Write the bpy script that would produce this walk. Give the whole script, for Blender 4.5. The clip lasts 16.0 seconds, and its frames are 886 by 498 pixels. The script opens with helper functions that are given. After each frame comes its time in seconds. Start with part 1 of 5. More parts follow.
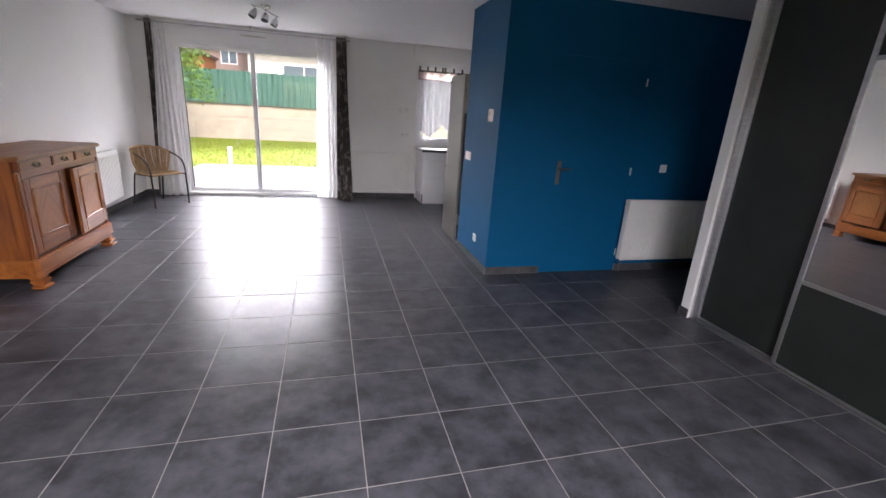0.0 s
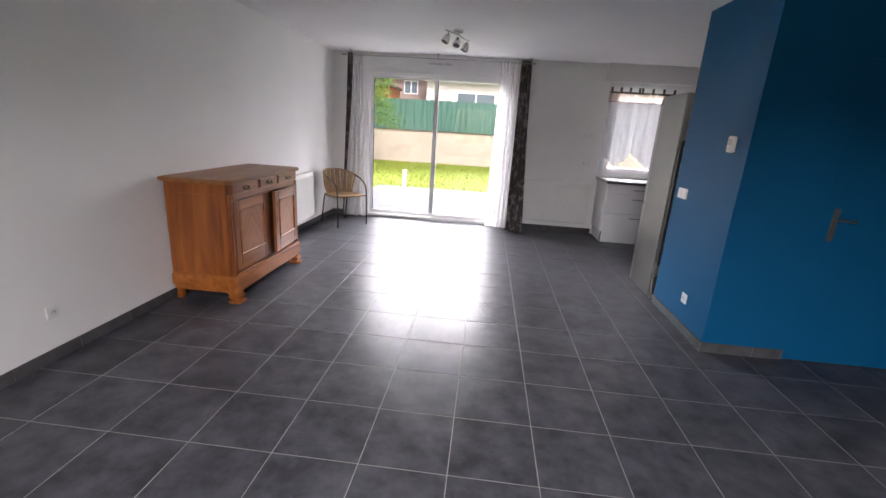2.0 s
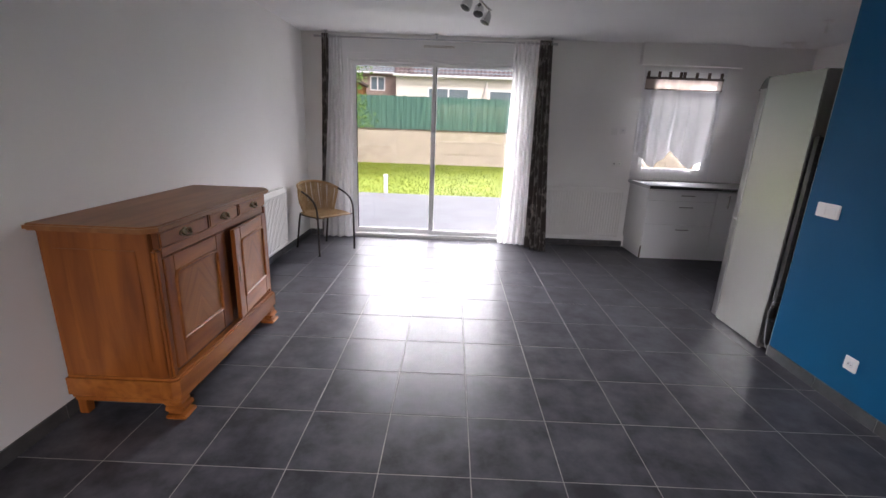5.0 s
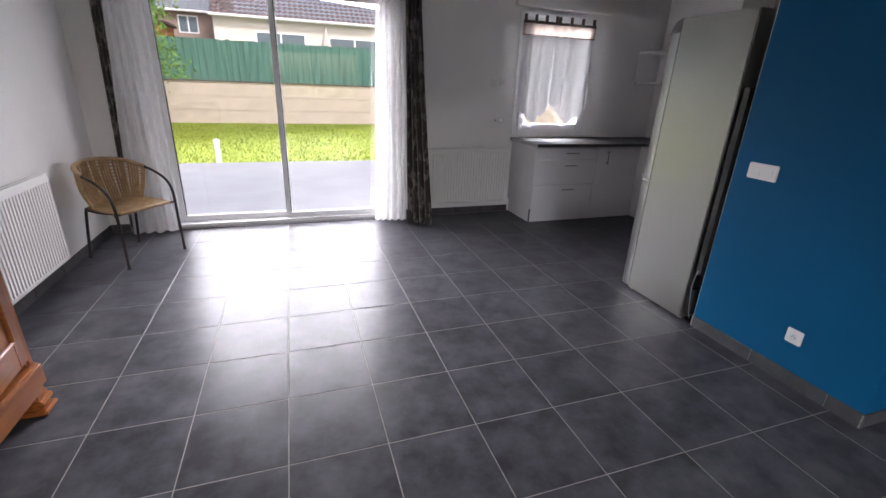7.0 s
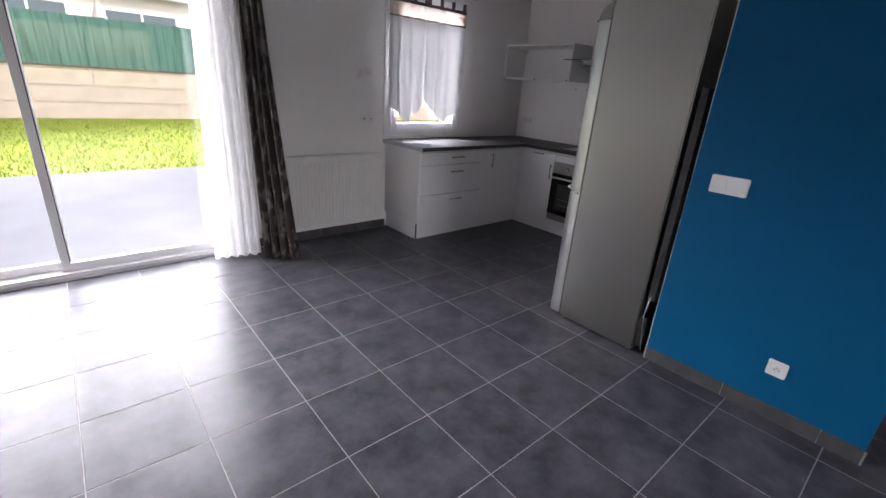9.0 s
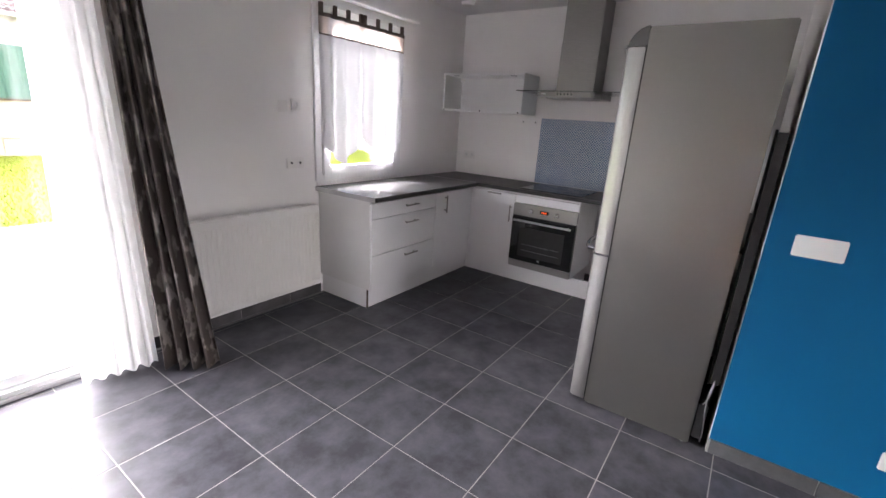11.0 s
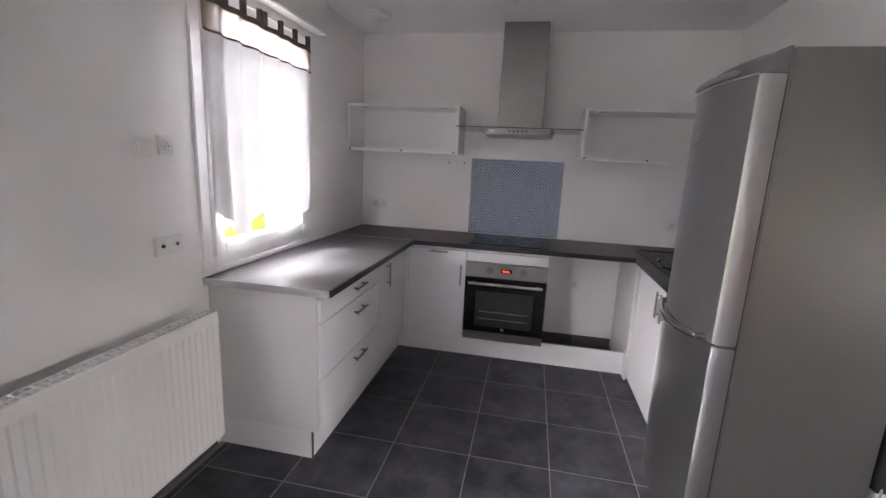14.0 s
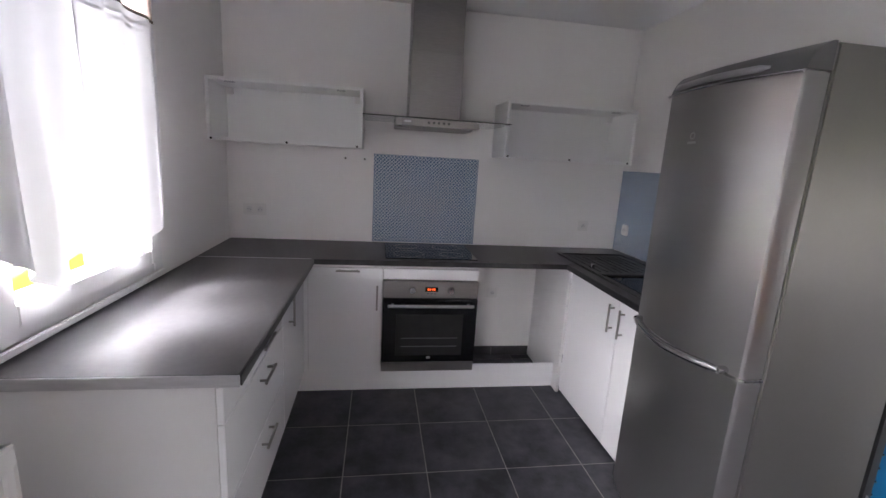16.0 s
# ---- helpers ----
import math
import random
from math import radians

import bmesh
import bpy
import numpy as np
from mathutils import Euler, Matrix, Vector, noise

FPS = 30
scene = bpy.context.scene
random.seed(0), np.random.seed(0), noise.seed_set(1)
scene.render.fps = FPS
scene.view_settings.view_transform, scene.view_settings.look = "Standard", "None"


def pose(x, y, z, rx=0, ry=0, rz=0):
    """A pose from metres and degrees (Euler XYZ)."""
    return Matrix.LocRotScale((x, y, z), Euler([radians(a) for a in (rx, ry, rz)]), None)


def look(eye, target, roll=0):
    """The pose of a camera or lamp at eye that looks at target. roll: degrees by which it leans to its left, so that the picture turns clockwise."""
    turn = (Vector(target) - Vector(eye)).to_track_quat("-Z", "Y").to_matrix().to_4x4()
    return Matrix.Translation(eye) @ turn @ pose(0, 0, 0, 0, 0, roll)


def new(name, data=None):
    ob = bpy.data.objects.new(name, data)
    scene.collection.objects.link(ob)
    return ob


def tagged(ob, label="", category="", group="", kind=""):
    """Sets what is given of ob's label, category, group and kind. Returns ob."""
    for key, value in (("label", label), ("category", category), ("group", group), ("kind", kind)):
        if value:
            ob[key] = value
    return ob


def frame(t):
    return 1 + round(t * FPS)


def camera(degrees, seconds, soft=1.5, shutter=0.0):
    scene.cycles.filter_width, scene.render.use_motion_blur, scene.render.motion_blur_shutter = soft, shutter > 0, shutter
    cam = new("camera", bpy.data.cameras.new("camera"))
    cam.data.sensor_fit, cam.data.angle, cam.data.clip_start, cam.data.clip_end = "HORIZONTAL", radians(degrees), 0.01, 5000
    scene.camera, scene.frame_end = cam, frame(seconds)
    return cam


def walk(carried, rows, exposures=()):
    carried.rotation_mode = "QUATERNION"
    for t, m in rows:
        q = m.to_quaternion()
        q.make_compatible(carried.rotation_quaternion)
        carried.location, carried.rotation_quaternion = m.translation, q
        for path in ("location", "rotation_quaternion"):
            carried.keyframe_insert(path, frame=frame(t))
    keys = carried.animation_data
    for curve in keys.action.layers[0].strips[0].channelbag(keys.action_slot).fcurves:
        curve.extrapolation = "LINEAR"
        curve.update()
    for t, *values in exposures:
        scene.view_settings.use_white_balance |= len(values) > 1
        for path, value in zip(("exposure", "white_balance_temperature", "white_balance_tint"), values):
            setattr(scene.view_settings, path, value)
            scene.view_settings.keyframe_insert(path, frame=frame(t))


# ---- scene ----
cam = camera(91.3, 16.0)
PATH = [
    (0, (-0.006, -0.031, 1.485), (0.507, 1.807, 0.885), 3.8),
    (0.5, (-0.01, 0.114, 1.489), (0.241, 2.005, 0.89), 3.1),
    (1, (-0.008, 0.29, 1.49), (0.032, 2.204, 0.909), 4.0),
    (1.5, (-0.067, 0.424, 1.491), (-0.161, 2.343, 0.934), 3.9),
    (2, (-0.217, 0.612, 1.484), (-0.382, 2.53, 0.942), 3.6),
    (2.5, (-0.324, 0.795, 1.482), (-0.529, 2.709, 0.938), 3.0),
    (3, (-0.412, 1.018, 1.472), (-0.666, 2.925, 0.927), 2.4),
    (3.2, (-0.436, 1.099, 1.473), (-0.717, 3.005, 0.936), 2.1),
    (5.3, (-0.835, 1.987, 1.472), (-0.828, 3.91, 0.924), 2.2),
    (5.5, (-0.827, 2.072, 1.476), (-0.805, 3.996, 0.93), 2.3),
    (6, (-0.891, 2.32, 1.458), (-0.702, 4.226, 0.882), 2.9),
    (6.5, (-0.975, 2.583, 1.464), (-0.565, 4.423, 0.797), 1.1),
    (7, (-0.963, 2.794, 1.446), (-0.347, 4.559, 0.736), 2.3),
    (7.5, (-0.933, 3.038, 1.459), (-0.157, 4.741, 0.752), 2.7),
    (8, (-0.96, 3.296, 1.441), (0.016, 4.901, 0.755), 3.3),
    (8.5, (-0.99, 3.568, 1.444), (0.158, 5.055, 0.757), 3.1),
    (9, (-0.911, 3.818, 1.418), (0.329, 5.222, 0.715), 4.0),
    (9.2, (-0.873, 3.921, 1.432), (0.38, 5.311, 0.727), 4.1),
    (11.3, (-0.687, 4.882, 1.462), (0.94, 5.914, 0.926), 4.4),
    (11.5, (-0.653, 4.958, 1.442), (1.003, 5.958, 0.933), 5.0),
    (12, (-0.629, 5.179, 1.459), (1.135, 5.993, 0.984), 3.7),
    (12.5, (-0.623, 5.426, 1.481), (1.215, 6.067, 1.023), 3.1),
    (13, (-0.47, 5.618, 1.473), (1.384, 6.225, 1.034), 3.1),
    (13.5, (-0.324, 5.814, 1.484), (1.547, 6.39, 1.074), 3.1),
    (14, (-0.234, 6.04, 1.478), (1.69, 6.418, 1.086), 2.7),
    (14.5, (-0.146, 6.234, 1.489), (1.803, 6.417, 1.078), 2.6),
    (15, (0.038, 6.328, 1.472), (1.99, 6.387, 1.043), 2.9),
    (15.5, (0.208, 6.39, 1.485), (2.161, 6.355, 1.055), 2.9),
    (16, (0.315, 6.519, 1.505), (2.251, 6.213, 1.103), 3.4),
]
# seconds, stops, white balance
EXPOSURES = [(0.0, 1.4, 6250, 19), (3.0, 1.25, 6300, 19), (5.5, 0.92, 6250, 19), (8.5, 1.0, 6150, 19), (11.5, 1.98, 6420, 19), (13.5, 1.98, 6420, 19), (16.0, 1.82, 6250, 19)]
walk(cam, [(t, look(eye, target, roll)) for t, eye, target, roll in PATH], EXPOSURES)

# ---- world, sun, exposure ----
world = bpy.data.worlds.new("sky")
scene.world = world
world.use_nodes = True
wn = world.node_tree.nodes
sky = wn.new("ShaderNodeTexSky")
sky.sky_type = "NISHITA"
sky.sun_disc = False
sky.sun_elevation = radians(42)
sky.sun_rotation = radians(155)
sky.air_density, sky.dust_density, sky.ozone_density = 1.0, 4.0, 1.0
wn["Background"].inputs["Strength"].default_value = 0.125
world.node_tree.links.new(sky.outputs["Color"], wn["Background"].inputs["Color"])
sun = new("sun", bpy.data.lights.new("sun", "SUN"))
sun.data.energy, sun.data.angle, sun.data.color = 1.5, radians(12), (1.0, 0.96, 0.9)
sun.matrix_world = look((0, 0, 13), (-6, 13, 0))


def sky_lamp(name, eye, target, width, height, watts, spread=180):
    """An added area lamp, out of view, standing in for an opening's sky light."""
    lamp = new(name, bpy.data.lights.new(name, "AREA"))
    lamp.data.shape, lamp.data.size, lamp.data.size_y = "RECTANGLE", width, height
    lamp.data.energy, lamp.data.color = watts, (1.0, 0.98, 0.96)
    lamp.data.spread = radians(spread)
    lamp.matrix_world = look(eye, target)
    return lamp


sky_lamp("slider_sky", (-7.0, 15.0, 6.1), (-3.4, 7.4, 1.1), 23.0, 5.0, 2000, 110)
sky_lamp("kitchen_window_sky", (2.4, 12.2, 5.2), (2.1, 7.4, 1.6), 3.4, 2.2, 230, 60)
# added fill from behind, through a rear window that is only assumed
sky_lamp("assumed_rear_sky", (-0.2, -3.6, 3.0), (-0.1, 0.0, 1.3), 3.6, 1.6, 520)

# ---- materials ----
def mat(name, color, rough=0.6, metal=0.0, second=None, scale=8.0, bump=0.0, bump_scale=60.0, spread=(0.35, 0.65), rough_var=0.0, stretch=(1, 1, 1), spec=0.5, depth=0.002):
    """A surface with two scales of variation: a broad mottling of two colours and a fine grain in bump and gloss."""
    m = bpy.data.materials.new(name)
    m.use_nodes = True
    nt = m.node_tree
    b = nt.nodes["Principled BSDF"]
    b.inputs["Roughness"].default_value, b.inputs["Metallic"].default_value = rough, metal
    b.inputs["Specular IOR Level"].default_value = spec
    b.inputs["Base Color"].default_value = (*color, 1)
    tc = nt.nodes.new("ShaderNodeTexCoord")
    mp = nt.nodes.new("ShaderNodeMapping")
    mp.inputs["Scale"].default_value = stretch
    nt.links.new(tc.outputs["Object"], mp.inputs["Vector"])
    broad = nt.nodes.new("ShaderNodeTexNoise")
    broad.inputs["Scale"].default_value, broad.inputs["Detail"].default_value = scale, 7
    nt.links.new(mp.outputs["Vector"], broad.inputs["Vector"])
    if second:
        ramp = nt.nodes.new("ShaderNodeValToRGB")
        ramp.color_ramp.elements[0].position, ramp.color_ramp.elements[1].position = spread
        ramp.color_ramp.elements[0].color, ramp.color_ramp.elements[1].color = (*color, 1), (*second, 1)
        nt.links.new(broad.outputs["Fac"], ramp.inputs["Fac"])
        nt.links.new(ramp.outputs["Color"], b.inputs["Base Color"])
    if rough_var:
        mr = nt.nodes.new("ShaderNodeMapRange")
        mr.inputs["From Min"].default_value, mr.inputs["From Max"].default_value = 0.3, 0.7
        mr.inputs["To Min"].default_value, mr.inputs["To Max"].default_value = rough - rough_var, rough + rough_var
        nt.links.new(broad.outputs["Fac"], mr.inputs["Value"])
        nt.links.new(mr.outputs["Result"], b.inputs["Roughness"])
    if bump:
        fine = nt.nodes.new("ShaderNodeTexNoise")
        fine.inputs["Scale"].default_value, fine.inputs["Detail"].default_value = bump_scale, 4
        nt.links.new(mp.outputs["Vector"], fine.inputs["Vector"])
        bp = nt.nodes.new("ShaderNodeBump")
        bp.inputs["Strength"].default_value, bp.inputs["Distance"].default_value = bump, depth
        nt.links.new(fine.outputs["Fac"], bp.inputs["Height"])
        nt.links.new(bp.outputs["Normal"], b.inputs["Normal"])
    return m


def tile_mat(name, dark, light, rough):
    """Cloudy stoneware: each tile has its own cloud pattern and a slight shade of its own."""
    m = mat(name, dark, rough)
    nt = m.node_tree
    b = nt.nodes["Principled BSDF"]
    tc, info, geo = nt.nodes.new("ShaderNodeTexCoord"), nt.nodes.new("ShaderNodeObjectInfo"), nt.nodes.new("ShaderNodeNewGeometry")
    add = nt.nodes.new("ShaderNodeMath")
    add.operation = "ADD"
    nt.links.new(info.outputs["Random"], add.inputs[0])
    nt.links.new(geo.outputs["Random Per Island"], add.inputs[1])
    own = nt.nodes.new("ShaderNodeMath")
    own.operation = "FRACT"
    nt.links.new(add.outputs[0], own.inputs[0])
    shift = nt.nodes.new("ShaderNodeVectorMath")
    shift.operation = "MULTIPLY_ADD"
    shift.inputs[1].default_value, shift.inputs[2].default_value = (37, 53, 19), (0, 0, 0)
    nt.links.new(own.outputs[0], shift.inputs[0])
    off = nt.nodes.new("ShaderNodeVectorMath")
    nt.links.new(tc.outputs["Object"], off.inputs[0])
    nt.links.new(shift.outputs[0], off.inputs[1])
    cloud, speck = nt.nodes.new("ShaderNodeTexNoise"), nt.nodes.new("ShaderNodeTexNoise")
    cloud.inputs["Scale"].default_value, cloud.inputs["Detail"].default_value, cloud.inputs["Roughness"].default_value = 6.0, 8, 0.62
    speck.inputs["Scale"].default_value, speck.inputs["Detail"].default_value = 90, 3
    for n in (cloud, speck):
        nt.links.new(off.outputs[0], n.inputs["Vector"])
    ramp = nt.nodes.new("ShaderNodeValToRGB")
    ramp.color_ramp.elements[0].position, ramp.color_ramp.elements[1].position = 0.36, 0.68
    b.inputs["Specular IOR Level"].default_value = 0.17
    ramp.color_ramp.elements[0].color, ramp.color_ramp.elements[1].color = (*dark, 1), (*light, 1)
    nt.links.new(cloud.outputs["Fac"], ramp.inputs["Fac"])
    tone = nt.nodes.new("ShaderNodeMapRange")
    tone.inputs["To Min"].default_value, tone.inputs["To Max"].default_value = 0.92, 1.08
    nt.links.new(own.outputs[0], tone.inputs["Value"])
    mul = nt.nodes.new("ShaderNodeVectorMath")
    mul.operation = "SCALE"
    nt.links.new(ramp.outputs["Color"], mul.inputs[0])
    nt.links.new(tone.outputs["Result"], mul.inputs["Scale"])
    nt.links.new(mul.outputs[0], b.inputs["Base Color"])
    gloss = nt.nodes.new("ShaderNodeMapRange")
    gloss.inputs["From Min"].default_value, gloss.inputs["From Max"].default_value = 0.35, 0.65
    gloss.inputs["To Min"].default_value, gloss.inputs["To Max"].default_value = rough - 0.025, rough + 0.05
    nt.links.new(cloud.outputs["Fac"], gloss.inputs["Value"])
    nt.links.new(gloss.outputs["Result"], b.inputs["Roughness"])
    bp = nt.nodes.new("ShaderNodeBump")
    bp.inputs["Strength"].default_value, bp.inputs["Distance"].default_value = 0.04, 0.001
    nt.links.new(speck.outputs["Fac"], bp.inputs["Height"])
    nt.links.new(bp.outputs["Normal"], b.inputs["Normal"])
    return m


def glass_mat(name, tint=(1, 1, 1), rough=0.0):
    m = mat(name, tint, rough)
    b = m.node_tree.nodes["Principled BSDF"]
    b.inputs["Transmission Weight"].default_value, b.inputs["IOR"].default_value = 1.0, 1.45
    return m


def sheer_mat(name, color, clear, through_light=0.5):
    """Thin cloth: part of the light goes straight through the weave, part is scattered."""
    m = bpy.data.materials.new(name)
    m.use_nodes = True
    nt = m.node_tree
    out = nt.nodes["Material Output"]
    nt.nodes.remove(nt.nodes["Principled BSDF"])
    dif, tra, cle = nt.nodes.new("ShaderNodeBsdfDiffuse"), nt.nodes.new("ShaderNodeBsdfTranslucent"), nt.nodes.new("ShaderNodeBsdfTransparent")
    dif.inputs["Color"].default_value = tra.inputs["Color"].default_value = (*color, 1)
    a, c = nt.nodes.new("ShaderNodeMixShader"), nt.nodes.new("ShaderNodeMixShader")
    a.inputs[0].default_value = through_light
    tc, weave = nt.nodes.new("ShaderNodeTexCoord"), nt.nodes.new("ShaderNodeTexNoise")
    weave.inputs["Scale"].default_value = 14
    mr = nt.nodes.new("ShaderNodeMapRange")
    mr.inputs["To Min"].default_value, mr.inputs["To Max"].default_value = clear * 0.6, clear * 1.4
    nt.links.new(tc.outputs["Object"], weave.inputs["Vector"])
    nt.links.new(weave.outputs["Fac"], mr.inputs["Value"])
    nt.links.new(mr.outputs["Result"], c.inputs[0])
    nt.links.new(dif.outputs[0], a.inputs[1])
    nt.links.new(tra.outputs[0], a.inputs[2])
    nt.links.new(a.outputs[0], c.inputs[1])
    nt.links.new(cle.outputs[0], c.inputs[2])
    nt.links.new(c.outputs[0], out.inputs["Surface"])
    return m


def wood_mat(name, pale, deep, along, rough=0.36, matched=False):
    """Grain drawn out along one axis; matched: two halves of veneer meet in a V down the middle."""
    m = mat(name, pale, rough)
    nt = m.node_tree
    b = nt.nodes["Principled BSDF"]
    tc, mp = nt.nodes.new("ShaderNodeTexCoord"), nt.nodes.new("ShaderNodeMapping")
    src = tc.outputs["Object"]
    if matched:
        sep, comb = nt.nodes.new("ShaderNodeSeparateXYZ"), nt.nodes.new("ShaderNodeCombineXYZ")
        side, lift = nt.nodes.new("ShaderNodeMath"), nt.nodes.new("ShaderNodeMath")
        side.operation, lift.operation = "ABSOLUTE", "MULTIPLY_ADD"
        lift.inputs[1].default_value = 1.5
        nt.links.new(src, sep.inputs[0])
        nt.links.new(sep.outputs["Y"], side.inputs[0])
        nt.links.new(side.outputs[0], lift.inputs[0])
        nt.links.new(sep.outputs["Z"], lift.inputs[2])
        nt.links.new(sep.outputs["X"], comb.inputs["X"])
        nt.links.new(side.outputs[0], comb.inputs["Y"])
        nt.links.new(lift.outputs[0], comb.inputs["Z"])
        src = comb.outputs[0]
    mp.inputs["Scale"].default_value = {"y": (9, 1, 9), "z": (9, 9, 1), "v": (2, 1.2, 7)}[along]
    nt.links.new(src, mp.inputs["Vector"])
    figure, fibre = nt.nodes.new("ShaderNodeTexNoise"), nt.nodes.new("ShaderNodeTexNoise")
    figure.inputs["Scale"].default_value, figure.inputs["Detail"].default_value, figure.inputs["Distortion"].default_value = 1.6, 6, 0.8
    fibre.inputs["Scale"].default_value, fibre.inputs["Detail"].default_value = 22, 5
    for n in (figure, fibre):
        nt.links.new(mp.outputs["Vector"], n.inputs["Vector"])
    ramp = nt.nodes.new("ShaderNodeValToRGB")
    ramp.color_ramp.elements[0].position, ramp.color_ramp.elements[1].position = 0.3, 0.7
    ramp.color_ramp.elements[0].color, ramp.color_ramp.elements[1].color = (*deep, 1), (*pale, 1)
    nt.links.new(figure.outputs["Fac"], ramp.inputs["Fac"])
    nt.links.new(ramp.outputs["Color"], b.inputs["Base Color"])
    bp = nt.nodes.new("ShaderNodeBump")
    bp.inputs["Strength"].default_value, bp.inputs["Distance"].default_value = 0.15, 0.001
    nt.links.new(fibre.outputs["Fac"], bp.inputs["Height"])
    nt.links.new(bp.outputs["Normal"], b.inputs["Normal"])
    return m


def pattern_mat(name):
    """Small printed rosettes in blues on white, set close in staggered rows."""
    m = mat(name, (0.7, 0.72, 0.75), 0.25)
    nt = m.node_tree
    b = nt.nodes["Principled BSDF"]
    tc, sep, comb = nt.nodes.new("ShaderNodeTexCoord"), nt.nodes.new("ShaderNodeSeparateXYZ"), nt.nodes.new("ShaderNodeCombineXYZ")
    nt.links.new(tc.outputs["Object"], sep.inputs[0])
    nt.links.new(sep.outputs["X"], comb.inputs["X"])
    nt.links.new(sep.outputs["Z"], comb.inputs["Y"])
    cells = nt.nodes.new("ShaderNodeTexVoronoi")
    cells.voronoi_dimensions = "2D"
    cells.inputs["Scale"].default_value, cells.inputs["Randomness"].default_value = 40, 0
    nt.links.new(comb.outputs[0], cells.inputs["Vector"])
    ramp = nt.nodes.new("ShaderNodeValToRGB")
    ramp.color_ramp.interpolation = "CONSTANT"
    stops = ((0.0, (0.03, 0.08, 0.17)), (0.10, (0.30, 0.40, 0.50)), (0.16, (0.03, 0.09, 0.19)), (0.31, (0.55, 0.60, 0.66)), (0.51, (0.04, 0.11, 0.22)))
    while len(ramp.color_ramp.elements) < len(stops):
        ramp.color_ramp.elements.new(0.5)
    for e, (at, c) in zip(ramp.color_ramp.elements, stops):
        e.position, e.color = at, (*c, 1)
    nt.links.new(cells.outputs["Distance"], ramp.inputs["Fac"])
    nt.links.new(ramp.outputs["Color"], b.inputs["Base Color"])
    return m


def glow_mat(name, color, strength):
    m = mat(name, color, 0.4)
    b = m.node_tree.nodes["Principled BSDF"]
    b.inputs["Emission Color"].default_value, b.inputs["Emission Strength"].default_value = (*color, 1), strength
    return m


M_WHITE = mat("white_wall_paint", (0.865, 0.85, 0.835), 0.6, second=(0.83, 0.815, 0.80), scale=1.1, bump=0.3, bump_scale=130)
M_CEIL = mat("ceiling_paint", (0.86, 0.86, 0.86), 0.75, second=(0.83, 0.83, 0.83), scale=1.3, bump=0.2, bump_scale=90)
M_BLUE = mat("blue_wall_paint", (0.0006, 0.092, 0.218), 0.6, spec=0.16, second=(0.0006, 0.086, 0.203), scale=1.4, bump=0.35, bump_scale=120)
M_TILE = tile_mat("anthracite_tile", (0.037, 0.037, 0.043), (0.094, 0.094, 0.108), 0.31)
M_SKIRT = tile_mat("skirting_tile", (0.060, 0.058, 0.060), (0.10, 0.098, 0.10), 0.4)
M_GROUT = mat("grey_grout", (0.33, 0.315, 0.30), 0.9, second=(0.26, 0.25, 0.24), scale=9, bump=0.4, bump_scale=300)
M_LACQ = mat("white_lacquer", (0.84, 0.84, 0.85), 0.22, second=(0.82, 0.82, 0.83), scale=2, bump=0.02, bump_scale=200)
M_MELA = mat("white_melamine", (0.74, 0.735, 0.73), 0.45, second=(0.70, 0.695, 0.69), scale=3, bump=0.05, bump_scale=200)
M_CABIN = mat("white_cabinet_board", (0.86, 0.86, 0.85), 0.4, second=(0.84, 0.84, 0.83), scale=3, bump=0.04, bump_scale=200)
M_PVC = mat("white_pvc", (0.80, 0.80, 0.80), 0.32, second=(0.77, 0.77, 0.77), scale=4)
M_PLASTIC = mat("white_plastic", (0.80, 0.79, 0.77), 0.35, second=(0.77, 0.76, 0.74), scale=9)
M_RAD = mat("radiator_enamel", (0.80, 0.785, 0.76), 0.35, second=(0.77, 0.755, 0.73), scale=3)
M_TOP = mat("slate_worktop", (0.052, 0.050, 0.052), 0.42, spec=0.4, second=(0.062, 0.060, 0.062), scale=40, bump=0.1, bump_scale=260)
M_EDGE = mat("black_edging", (0.018, 0.018, 0.019), 0.4, second=(0.03, 0.03, 0.03), scale=20)
M_ALU = mat("aluminium", (0.55, 0.55, 0.56), 0.38, 1.0, second=(0.48, 0.48, 0.49), scale=12, stretch=(1, 1, 6))
M_STEEL = mat("brushed_steel", (0.33, 0.318, 0.305), 0.33, 1.0, second=(0.30, 0.29, 0.278), scale=20, stretch=(1, 1, 14), bump=0.03, bump_scale=120)
M_FRIDGE = mat("fridge_silver_side", (0.30, 0.294, 0.276), 0.29, 0.9, second=(0.305, 0.298, 0.28), scale=60, bump=0.008, bump_scale=300)
M_FDOOR = mat("fridge_steel_door", (0.40, 0.395, 0.385), 0.29, 0.95, second=(0.40, 0.395, 0.385), scale=30, stretch=(1, 1, 8))
M_CHROME = mat("chrome", (0.62, 0.62, 0.62), 0.16, 1.0)
M_BLACK = mat("black_plastic", (0.014, 0.014, 0.015), 0.42, second=(0.022, 0.022, 0.022), scale=20)
M_BGLASS = mat("black_glass", (0.006, 0.006, 0.007), 0.05)
M_PANEL = mat("charcoal_closet_panel", (0.014, 0.017, 0.015), 0.42, second=(0.018, 0.021, 0.019), scale=6, bump=0.08, bump_scale=160)
M_MIRROR = mat("mirror_silver", (0.86, 0.87, 0.86), 0.0, 1.0)
M_GLASS = glass_mat("window_glass")
M_GLASS_T = glass_mat("hood_glass", (0.85, 0.92, 0.9))
M_WOODH = wood_mat("cherry_wood_along", (0.40, 0.135, 0.025), (0.21, 0.058, 0.010), "y", 0.32)
